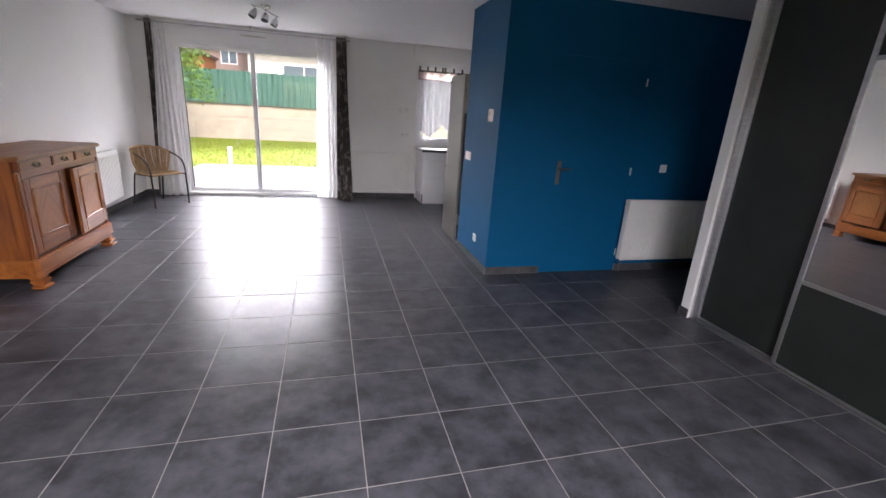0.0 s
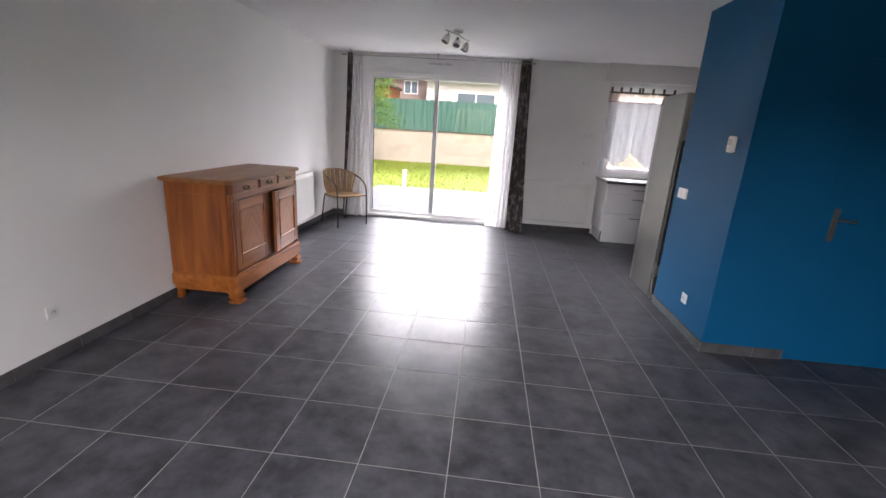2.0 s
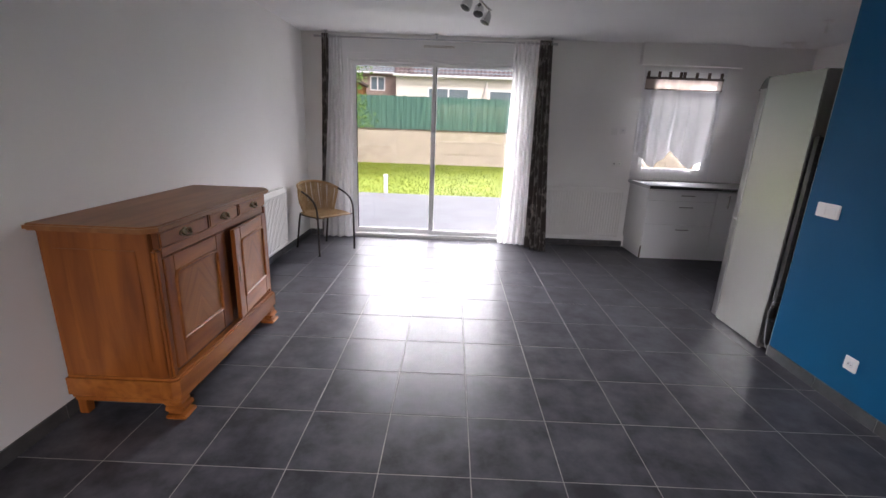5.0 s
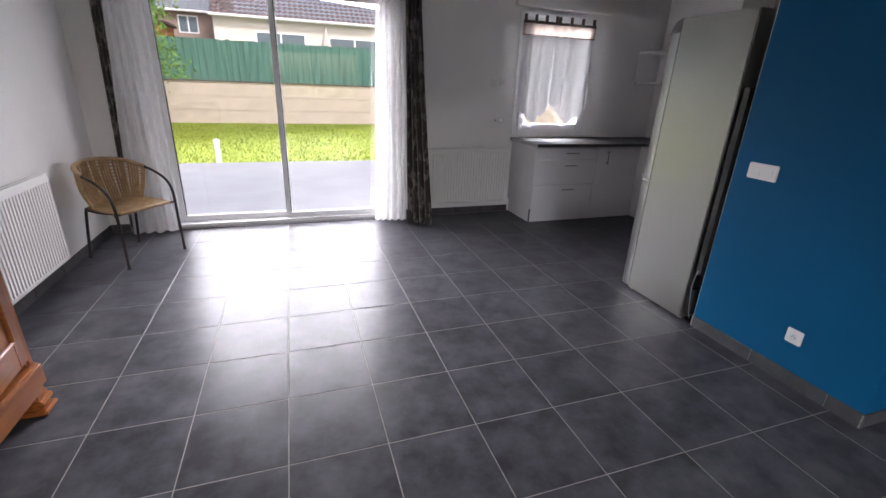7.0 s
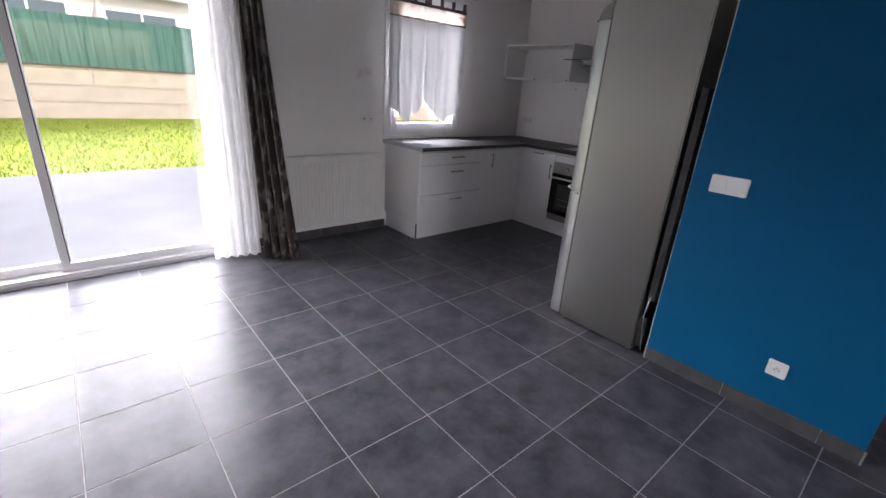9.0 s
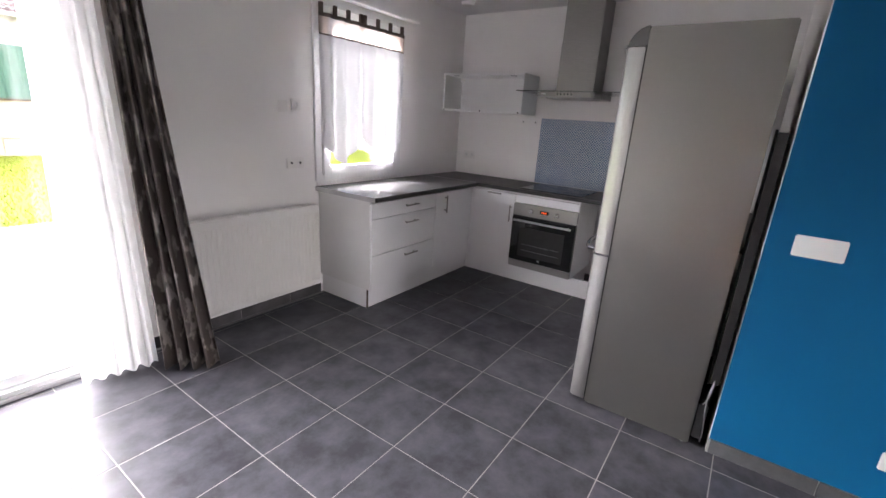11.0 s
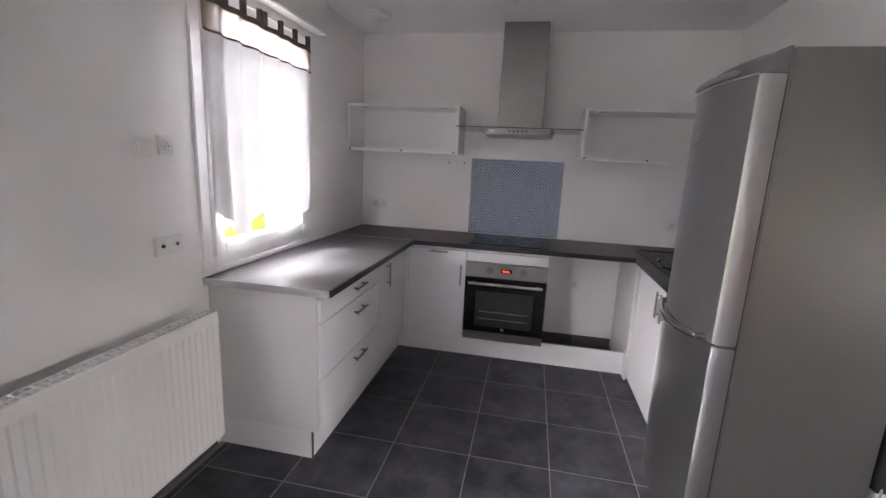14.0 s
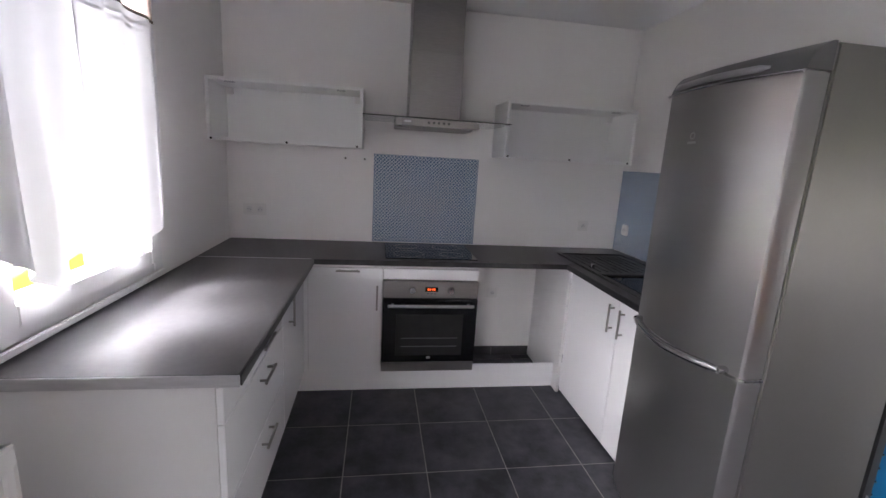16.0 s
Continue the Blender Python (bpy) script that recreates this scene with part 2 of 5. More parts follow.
M_WOODV = wood_mat("cherry_wood_upright", (0.335, 0.104, 0.018), (0.175, 0.046, 0.008), "z", 0.32)
M_WOODT = wood_mat("cherry_top", (0.33, 0.14, 0.05), (0.20, 0.076, 0.024), "y", 0.42)
M_VENEER = wood_mat("matched_veneer", (0.43, 0.165, 0.037), (0.27, 0.090, 0.018), "v", 0.34, True)
# dark brown that paints the shade in the sideboard's gaps and door opening
M_WOODSHADE = mat("wood_gap_shade", (0.16, 0.048, 0.014), 0.4, second=(0.11, 0.032, 0.010), scale=9)
M_BRASS = mat("aged_brass", (0.32, 0.22, 0.10), 0.4, 1.0, second=(0.16, 0.11, 0.06), scale=30)
M_SHEER = sheer_mat("white_voile", (0.88, 0.88, 0.88), 0.2, 0.3)
M_VOILE = sheer_mat("white_window_voile", (0.84, 0.84, 0.86), 0.04, 0.025)
M_BAND = sheer_mat("taupe_voile_band", (0.42, 0.34, 0.30), 0.12)
M_TAUPE = mat("taupe_tape", (0.07, 0.052, 0.045), 0.85, second=(0.10, 0.075, 0.065), scale=40, bump=0.3, bump_scale=400)
M_DRAPE = mat("taupe_jacquard", (0.070, 0.058, 0.052), 0.5, second=(0.29, 0.265, 0.245), scale=15, spread=(0.52, 0.60), stretch=(1, 1, 0.7), bump=0.35, bump_scale=300)
M_RATTAN = mat("woven_resin_straw", (0.42, 0.29, 0.15), 0.5, second=(0.30, 0.19, 0.09), scale=26, bump=0.5, bump_scale=220)
M_TUBE = mat("dark_bronze_tube", (0.028, 0.022, 0.019), 0.35, 0.4, second=(0.05, 0.04, 0.034), scale=14)
M_SPLASH = pattern_mat("blue_rosette_print")
M_DISPLAY = glow_mat("orange_display", (1.0, 0.12, 0.02), 0.5)
M_LOGO = mat("pale_badge", (0.6, 0.6, 0.6), 0.3, 0.6)
M_PATIO = mat("pale_concrete", (0.115, 0.117, 0.126), 0.85, second=(0.10, 0.102, 0.109), scale=2, bump=0.3, bump_scale=60)
M_GRASS = mat("lawn", (0.15, 0.20, 0.012), 0.95, second=(0.21, 0.26, 0.018), scale=1.6, bump=0.6, bump_scale=30, depth=0.02)
M_BLADE = mat("grass_blade", (0.15, 0.205, 0.012), 0.8, second=(0.20, 0.25, 0.018), scale=0.9)
M_CONC = mat("cream_concrete_slab", (0.46, 0.40, 0.33), 0.9, second=(0.38, 0.33, 0.27), scale=2.2, bump=0.5, bump_scale=25, depth=0.006)
# greens paled so the colour carries haze from glare in the door glass
M_SCREEN = mat("green_brushwood_screen", (0.045, 0.122, 0.098), 0.85, second=(0.075, 0.165, 0.135), scale=5, stretch=(6, 6, 0.7), bump=0.8, bump_scale=40, depth=0.01)
M_FACADE = mat("white_render", (0.72, 0.68, 0.62), 0.9, second=(0.66, 0.62, 0.56), scale=0.8, bump=0.3, bump_scale=40)
M_BROWN = mat("brown_render", (0.30, 0.22, 0.19), 0.9, second=(0.25, 0.18, 0.155), scale=1.0, bump=0.3, bump_scale=40)
M_BRICK = mat("orange_brick", (0.42, 0.16, 0.07), 0.9, second=(0.34, 0.12, 0.05), scale=3, bump=0.4, bump_scale=30)
M_ROOF = mat("brown_roof_tile", (0.12, 0.085, 0.08), 0.8, second=(0.19, 0.14, 0.13), scale=4, bump=0.4, bump_scale=20)
M_PANE = mat("far_window_pane", (0.10, 0.14, 0.17), 0.08)
M_LEAF = mat("tree_leaf", (0.07, 0.16, 0.02), 0.6, second=(0.14, 0.25, 0.03), scale=1.5)
M_BARK = mat("bark", (0.10, 0.075, 0.055), 0.9, second=(0.06, 0.045, 0.035), scale=8, bump=0.8, bump_scale=30, depth=0.01)
M_CANVAS = mat("parasol_canvas", (0.55, 0.50, 0.45), 0.9, second=(0.5, 0.45, 0.4), scale=6)

# ---- building helpers ----
def box_bm(bm, x0, x1, y0, y1, z0, z1):
    v = [bm.verts.new(p) for p in ((x0, y0, z0), (x1, y0, z0), (x1, y1, z0), (x0, y1, z0), (x0, y0, z1), (x1, y0, z1), (x1, y1, z1), (x0, y1, z1))]
    for f in ((3, 2, 1, 0), (4, 5, 6, 7), (0, 1, 5, 4), (1, 2, 6, 5), (2, 3, 7, 6), (3, 0, 4, 7)):
        bm.faces.new([v[i] for i in f])


def boxes(*dims, bevel=0.0, segments=2):
    bm = bmesh.new()
    for d in dims:
        box_bm(bm, *d)
    if bevel:
        bmesh.ops.bevel(bm, geom=bm.edges[:], offset=bevel, segments=segments, affect="EDGES", clamp_overlap=True)
    return bm


def tube(points, radius, sides=10, bm=None, closed=False):
    """A round bar along a line of points; radius may be one number or one for each point."""
    bm = bm or bmesh.new()
    pts = [Vector(p) for p in points]
    radii = radius if isinstance(radius, (list, tuple)) else [radius] * len(pts)
    rings, side = [], None
    for i, p in enumerate(pts):
        d = (pts[min(i + 1, len(pts) - 1)] - pts[max(i - 1, 0)]).normalized()
        if side is None:
            side = d.orthogonal().normalized()
        side = (side - d * side.dot(d)).normalized()
        up = d.cross(side)
        rings.append([bm.verts.new(p + radii[i] * (math.cos(a) * side + math.sin(a) * up)) for a in (2 * math.pi * k / sides for k in range(sides))])
    for a, b in zip(rings, rings[1:]):
        for k in range(sides):
            bm.faces.new((a[k], a[(k + 1) % sides], b[(k + 1) % sides], b[k]))
    bm.faces.new(rings[0][::-1])
    bm.faces.new(rings[-1])
    return bm


def smooth_line(points, steps=6):
    """A rounded line through the points."""
    p = [Vector(q) for q in points]
    p = [2 * p[0] - p[1], *p, 2 * p[-1] - p[-2]]
    out = []
    for i in range(1, len(p) - 2):
        for k in range(steps):
            t = k / steps
            out.append(0.5 * (2 * p[i] + (p[i + 1] - p[i - 1]) * t + (2 * p[i - 1] - 5 * p[i] + 4 * p[i + 1] - p[i + 2]) * t * t + (3 * p[i] - p[i - 1] - 3 * p[i + 1] + p[i + 2]) * t ** 3))
    return out + [p[-2]]


def prism(outline, z0, z1, bevel=0.0):
    """An upright block over an outline of (x, y)."""
    bm = bmesh.new()
    low, high = [bm.verts.new((x, y, z0)) for x, y in outline], [bm.verts.new((x, y, z1)) for x, y in outline]
    n = len(outline)
    bm.faces.new(low[::-1])
    bm.faces.new(high)
    for i in range(n):
        bm.faces.new((low[i], low[(i + 1) % n], high[(i + 1) % n], high[i]))
    if bevel:
        rim = [e for e in bm.edges if abs(e.verts[0].co.z - e.verts[1].co.z) < 1e-6]
        bmesh.ops.bevel(bm, geom=rim, offset=bevel, segments=2, affect="EDGES", clamp_overlap=True)
    return bm


def mesh_of(name, bm, material, smooth=False):
    me = bpy.data.meshes.new(name)
    bmesh.ops.recalc_face_normals(bm, faces=bm.faces[:])
    bm.to_mesh(me)
    bm.free()
    me.materials.append(material)
    if smooth:
        me.shade_smooth()
        me.set_sharp_from_angle(angle=radians(38))
    return me


def part(name, bm, material, parent, label="", smooth=False):
    ob = new(name, mesh_of(name, bm, material, smooth))
    ob.parent = parent
    if label:
        ob["label"] = label
    return ob


def thing(name, label, category, at=(0, 0, 0), turn=0.0, group="", kind=""):
    ob = new(name)
    ob.empty_display_size = 0.1
    ob.matrix_world = pose(*at, 0, 0, turn)
    return tagged(ob, label, category, group, kind)


def solid(name, bm, material, label="", category="", kind="structure", smooth=False):
    return tagged(new(name, mesh_of(name, bm, material, smooth)), label, category, kind=kind)


# ---- the plan: inner faces of the walls ----
XL, YF, XB, YB, YK, XE, ZC, YS = -2.68, 7.52, 1.47, 3.69, 4.66, 3.45, 2.5, -1.8
XC, XH = 2.90, 4.9

# ---- walls, ceiling, openings ----
SL0, SL1, SLZ = -2.125, 0.03, 2.22
WX0, WX1, WZ0, WZ1 = 1.50, 2.425, 0.945, 2.235
solid("wall_west", boxes((XL - 0.2, XL, YS, YF, -0.02, ZC)), M_WHITE, "plain white painted plaster side wall", "wall")
solid("wall_north", boxes((XL - 0.2, SL0, YF, YF + 0.3, -0.02, ZC), (SL0, SL1, YF, YF + 0.3, SLZ, ZC), (SL1, WX0, YF, YF + 0.3, -0.02, ZC), (WX0, WX1, YF, YF + 0.3, -0.02, WZ0), (WX0, WX1, YF, YF + 0.3, WZ1, ZC), (WX1, XE + 0.2, YF, YF + 0.3, -0.02, ZC)), M_WHITE, "white garden wall with glazed openings", "wall")
solid("wall_east", boxes((XE, XE + 0.2, YK, YF, -0.02, ZC)), M_WHITE, "white kitchen wall behind the hood", "wall")
solid("wall_kitchen_south", boxes((XB + 0.09, XE + 0.2, YK - 0.09, YK, -0.02, ZC), (XB + 0.001, XB + 0.09, YK - 0.004, YK, -0.02, ZC)), M_WHITE, "white kitchen wall behind the fridge", "wall")
solid("wall_blue_side", boxes((XB, XB + 0.09, YB + 0.09, YK - 0.004, -0.02, ZC)), M_BLUE, "vivid petrol blue painted partition", "wall")
DX0, DX1, DZ = 2.05, 2.90, 2.04
solid("wall_blue_front", boxes((XB, DX0, YB, YB + 0.09, -0.02, ZC), (DX0, DX1, YB, YB + 0.09, DZ, ZC), (DX1, XH, YB, YB + 0.09, -0.02, ZC)), M_BLUE, "vivid petrol blue wall with a flush door", "wall")
solid("wall_hall_end", boxes((XH, XH + 0.1, 2.5, YB + 0.09, -0.02, ZC)), M_BLUE, "blue wall closing the hallway", "wall")
solid("wall_hall_south", boxes((2.84, XH, 2.575, 2.66, -0.02, ZC), bevel=0.002), M_WHITE, "white partition end beside the closet", "wall")
solid("wall_closet_back", boxes((3.55, 3.65, YS, 2.575, -0.02, ZC)), M_WHITE, "white wall at the back of the closet", "wall")
# unseen wall, its assumed window cut to admit the added rear lamp
solid("wall_south", boxes((XL - 0.2, -1.5, YS - 0.2, YS, -0.02, ZC), (-1.5, 1.1, YS - 0.2, YS, -0.02, 0.9), (-1.5, 1.1, YS - 0.2, YS, 2.2, ZC), (1.1, 3.65, YS - 0.2, YS, -0.02, ZC)), M_WHITE, "unseen white rear wall with an assumed window", "wall")
solid("ceiling", boxes((XL - 0.2, XH + 0.1, YS - 0.2, YF + 0.3, ZC, ZC + 0.15)), M_CEIL, "smooth matt white ceiling", "ceiling")

# blue door, shut
door = thing("door_1", "shut flush door painted the same blue as its wall", "door", (DX0, YB, 0), kind="structure")
part("leaf", boxes((0.0015, 0.8485, 0.0015, 0.044, 0.006, 2.0385), bevel=0.001), M_BLUE, door)
handle = part("handle_plate", boxes((0.045, 0.085, -0.004, 0.004, 0.90, 1.12), bevel=0.003), M_STEEL, door, "brushed metal handle plate")
part("lever", tube(smooth_line([(0.065, -0.004, 1.05), (0.065, -0.045, 1.05), (0.09, -0.052, 1.05), (0.165, -0.052, 1.048)], 4), 0.009), M_STEEL, handle, "slim metal lever", True)
for hz in (0.21, 1.045, 1.87):
    part("hinge", tube([(0.850, -0.008, hz - 0.035), (0.850, -0.008, hz + 0.035)], 0.008), M_PLASTIC, door, "small pale hinge", True)

# sliding garden door
slider = thing("sliding_door", "white framed double glazed sliding garden door, shut", "glazed door", kind="structure")
FY = YF + 0.012
part("outer_frame", boxes((SL0 + 0.002, SL0 + 0.030, FY, FY + 0.12, 0.0, SLZ - 0.002), (SL1 - 0.030, SL1 - 0.002, FY, FY + 0.12, 0.0, SLZ - 0.002), (SL0 + 0.030, SL1 - 0.030, FY, FY + 0.12, SLZ - 0.028, SLZ - 0.002), (SL0 + 0.030, SL1 - 0.030, FY - 0.03, FY + 0.12, -0.01, 0.045)), M_PVC, slider)
part("trim", boxes((SL0 - 0.07, SL0, YF - 0.014, YF, 0.0, SLZ + 0.06), (SL0, SL1 + 0.07, YF - 0.014, YF, SLZ, SLZ + 0.06), (SL1, SL1 + 0.07, YF - 0.014, YF, 0.0, SLZ), bevel=0.003), M_PVC, slider)
part("threshold", boxes((SL0, SL1, YF - 0.04, FY - 0.032, 0.001, 0.022), bevel=0.004), M_ALU, slider, "grey aluminium threshold")
XM = -1.06


def sash(x0, x1, y, name):
    w = 0.046
    s = part(name, boxes((x0, x0 + w, y, y + 0.04, 0.05, SLZ - 0.031), (x1 - w, x1, y, y + 0.04, 0.05, SLZ - 0.031), (x0 + w, x1 - w, y, y + 0.04, 0.05, 0.105), (x0 + w, x1 - w, y, y + 0.04, SLZ - 0.068, SLZ - 0.031), bevel=0.003), M_PVC, slider)
    part("gasket", boxes((x0 + w, x0 + w + 0.006, y + 0.006, y + 0.034, 0.105, SLZ - 0.068), (x1 - w - 0.006, x1 - w, y + 0.006, y + 0.034, 0.105, SLZ - 0.068)), M_BLACK, s)
    pane = part("pane", boxes((x0 + w + 0.006, x1 - w - 0.006, y + 0.017, y + 0.023, 0.105, SLZ - 0.068)), M_GLASS, s)
    pane.visible_shadow = False
    return s


left_sash = sash(SL0 + 0.032, XM + 0.03, FY + 0.065, "sash")
right_sash = sash(XM - 0.03, SL1 - 0.032, FY + 0.012, "sash")
part("pull_handle", boxes((SL0 + 0.045, SL0 + 0.065, FY + 0.045, FY + 0.063, 0.98, 1.16), bevel=0.005), M_PVC, left_sash)
lintel = thing("shutter_box", "white roller shutter cover above the garden door", "shutter box", kind="structure")
part("cover", boxes((SL0 - 0.07, SL1 + 0.07, YF - 0.010, YF, SLZ + 0.064, ZC - 0.07), bevel=0.003), M_PVC, lintel)
vent = thing("air_vent", "narrow cream slotted vent above the garden door", "air vent", (-1.02, YF - 0.010, 2.375))
part("vent_body", boxes((-0.2, 0.2, -0.018, 0, -0.018, 0.018), bevel=0.004), M_PLASTIC, vent)
for k in (-1, 1):
    part("slot", boxes((-0.18, 0.18, -0.0195, -0.0175, k * 0.007 - 0.002, k * 0.007 + 0.002)), M_BRASS, vent, "dark slot")

# kitchen window
win = thing("window_1", "white tilt window with one wide sash, shut", "window", kind="structure")
part("window_frame", boxes((WX0 - 0.03, WX0 + 0.045, YF - 0.016, YF + 0.06, WZ0 - 0.01, WZ1 + 0.005), (WX1 - 0.045, WX1 + 0.03, YF - 0.016, YF + 0.06, WZ0 - 0.01, WZ1 + 0.005), (WX0 + 0.045, WX1 - 0.045, YF - 0.016, YF + 0.06, WZ0 - 0.01, WZ0 + 0.05), (WX0 + 0.045, WX1 - 0.045, YF - 0.016, YF + 0.06, WZ1 - 0.05, WZ1 + 0.005), bevel=0.004), M_PVC, win)
ws = part("sash", boxes((WX0 + 0.03, WX0 + 0.10, YF - 0.034, YF + 0.03, WZ0 + 0.035, WZ1 - 0.035), (WX1 - 0.10, WX1 - 0.03, YF - 0.034, YF + 0.03, WZ0 + 0.035, WZ1 - 0.035), (WX0 + 0.10, WX1 - 0.10, YF - 0.034, YF + 0.03, WZ0 + 0.035, WZ0 + 0.105), (WX0 + 0.10, WX1 - 0.10, YF - 0.034, YF + 0.03, WZ1 - 0.105, WZ1 - 0.035), bevel=0.006), M_PVC, win)
pane = part("pane", boxes((WX0 + 0.10, WX1 - 0.10, YF - 0.01, YF - 0.004, WZ0 + 0.105, WZ1 - 0.105)), M_GLASS, ws)
pane.visible_shadow = False
part("handle", tube(smooth_line([(WX0 + 0.062, YF - 0.034, 1.30), (WX0 + 0.062, YF - 0.075, 1.30), (WX0 + 0.062, YF - 0.080, 1.28), (WX0 + 0.062, YF - 0.078, 1.17)], 4), 0.011), M_PVC, ws, "", True)
part("window_sill", boxes((WX0 - 0.03, WX1 + 0.03, YF - 0.03, YF - 0.0165, WZ0 - 0.035, WZ0 - 0.012), bevel=0.003), M_PVC, win)
box2 = thing("shutter_box", "white plaster roller shutter box over the kitchen window", "shutter box", kind="structure")
part("cover", boxes((1.39, 2.60, YF - 0.085, YF, WZ1 + 0.02, ZC - 0.002), bevel=0.006), M_WHITE, box2)

# unseen window assumed behind the walker, an opening for the added rear lamp
rear = thing("window_assumed", "unseen white framed window assumed behind the walker", "window", kind="structure")
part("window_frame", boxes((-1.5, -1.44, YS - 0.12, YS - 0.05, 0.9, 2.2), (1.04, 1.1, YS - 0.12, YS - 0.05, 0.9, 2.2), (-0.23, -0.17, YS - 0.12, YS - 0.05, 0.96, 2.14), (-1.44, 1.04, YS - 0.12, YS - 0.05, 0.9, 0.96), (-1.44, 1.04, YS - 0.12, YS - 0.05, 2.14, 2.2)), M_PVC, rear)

# closet with sliding doors
closet = thing("closet_doors", "sliding closet doors with charcoal panels, one mirrored", "closet", kind="structure")
part("floor_track", boxes((XC - 0.045, XC + 0.045, YS, 2.575, 0.001, 0.008), (XC - 0.045, XC - 0.040, YS, 2.575, 0.008, 0.014), (XC - 0.002, XC + 0.002, YS, 2.575, 0.008, 0.014)), M_ALU, closet, "aluminium floor track")
part("head_track", boxes((XC - 0.05, XC + 0.05, YS, 2.575, 2.44, ZC - 0.002)), M_ALU, closet)
part("jamb", boxes((XC - 0.035, XC + 0.045, 2.555, 2.573, 0.015, 2.44)), M_ALU, closet)


def closet_leaf(y0, y1, x, mirrored):
    leaf = part("door_leaf", boxes((x - 0.014, x + 0.014, y0, y0 + 0.03, 0.016, 2.435), (x - 0.014, x + 0.014, y1 - 0.03, y1, 0.016, 2.435), (x - 0.012, x + 0.012, y0 + 0.03, y1 - 0.03, 0.016, 0.035), (x - 0.012, x + 0.012, y0 + 0.03, y1 - 0.03, 2.41, 2.435), bevel=0.002), M_ALU, closet, "aluminium door frame")
    cuts = [(0.035, 2.41, M_PANEL)] if not mirrored else [(0.035, 0.60, M_PANEL), (0.625, 1.90, M_MIRROR), (1.925, 2.41, M_PANEL)]
    for z0, z1, m in cuts:
        part("mirror" if m is M_MIRROR else "panel", boxes((x - 0.006, x + 0.006, y0 + 0.03, y1 - 0.03, z0, z1)), m, leaf)
    if mirrored:
        for z in (0.60, 1.90):
            part("rail", boxes((x - 0.011, x + 0.011, y0 + 0.03, y1 - 0.03, z, z + 0.025)), M_ALU, leaf)


closet_leaf(1.70, 2.553, XC + 0.021, False)
closet_leaf(0.62, 1.875, XC - 0.021, True)
closet_leaf(-0.52, 0.66, XC + 0.021, False)
closet_leaf(YS + 0.002, -0.49, XC - 0.021, True)


# ---- radiators, sockets, switches ----
def radiator(at, turn, length, height, label, gap=0.025):
    """A ribbed steel panel radiator; its back stands off the wall, which is at local y = gap."""
    rad = thing("radiator", label, "radiator", at, turn, "panel radiators")
    n = int(length / 0.0333)
    step = length / n
    line = []
    for i in range(n):
        x = i * step
        line += [(x, -0.094), (x + 0.56 * step, -0.094), (x + 0.68 * step, -0.0885), (x + 0.86 * step, -0.0885)]
    line.append((length, -0.094))
    bm = bmesh.new()
    rows = []
    for z, dy in ((0.0, 0.010), (0.012, 0.003), (0.030, 0.0), (0.042, 0.0), (height - 0.062, 0.0), (height - 0.050, 0.0), (height - 0.012, 0.003), (height, 0.010)):
        flat = z < 0.035 or z > height - 0.055
        rows.append([bm.verts.new((x, (-0.094 if flat else y) + dy, z)) for x, y in line])
    for a, b in zip(rows, rows[1:]):
        for k in range(len(line) - 1):
            bm.faces.new((a[k], a[k + 1], b[k + 1], b[k]))
    part("front_panel", bm, M_RAD, rad)
    part("body", boxes((0.004, length - 0.004, -0.040, -0.028, 0.004, height - 0.022), (0.02, length - 0.02, -0.068, -0.050, 0.03, height - 0.10)), M_RAD, rad)
    for x in (-0.003, length - 0.001):
        part("side_cover", boxes((x, x + 0.004, -0.092, -0.026, 0.012, height - 0.002), bevel=0.0015), M_RAD, rad)
    slats = [(0.0, length, -0.090, -0.084, height - 0.008, height), (0.0, length, -0.061, -0.055, height - 0.008, height), (0.0, length, -0.032, -0.026, height - 0.008, height)]
    k = 0.012
    while k < length - 0.012:
        slats += [(k, k + 0.008, -0.084, -0.061, height - 0.006, height - 0.001), (k, k + 0.008, -0.055, -0.032, height - 0.006, height - 0.001)]
        k += 0.026
    part("top_grille", boxes(*slats), M_RAD, rad)
    for x in (0.12, length - 0.15):
        part("bracket", boxes((x, x + 0.03, -0.030, gap, 0.05, height - 0.08)), M_MELA, rad)
    part("valve", tube([(0.03, -0.06, -0.045), (0.03, -0.06, 0.01)], 0.011), M_CHROME, rad, "", True)
    part("pipe", tube(smooth_line([(0.03, -0.06, -0.04), (0.03, -0.03, -0.05), (0.03, gap, -0.05)], 3), 0.008), M_CHROME, rad, "", True)
    return rad


radiator((0.36, YF - 0.067, 0.165), 0, 1.005, 0.62, "white ribbed panel radiator under the bare garden wall", 0.066)
radiator((XL + 0.026, 5.35, 0.16), 90, 1.05, 0.625, "white ribbed panel radiator between sideboard and chair")
radiator((2.885, YB - 0.026, 0.15), 0, 0.98, 0.625, "white ribbed panel radiator on the blue wall")


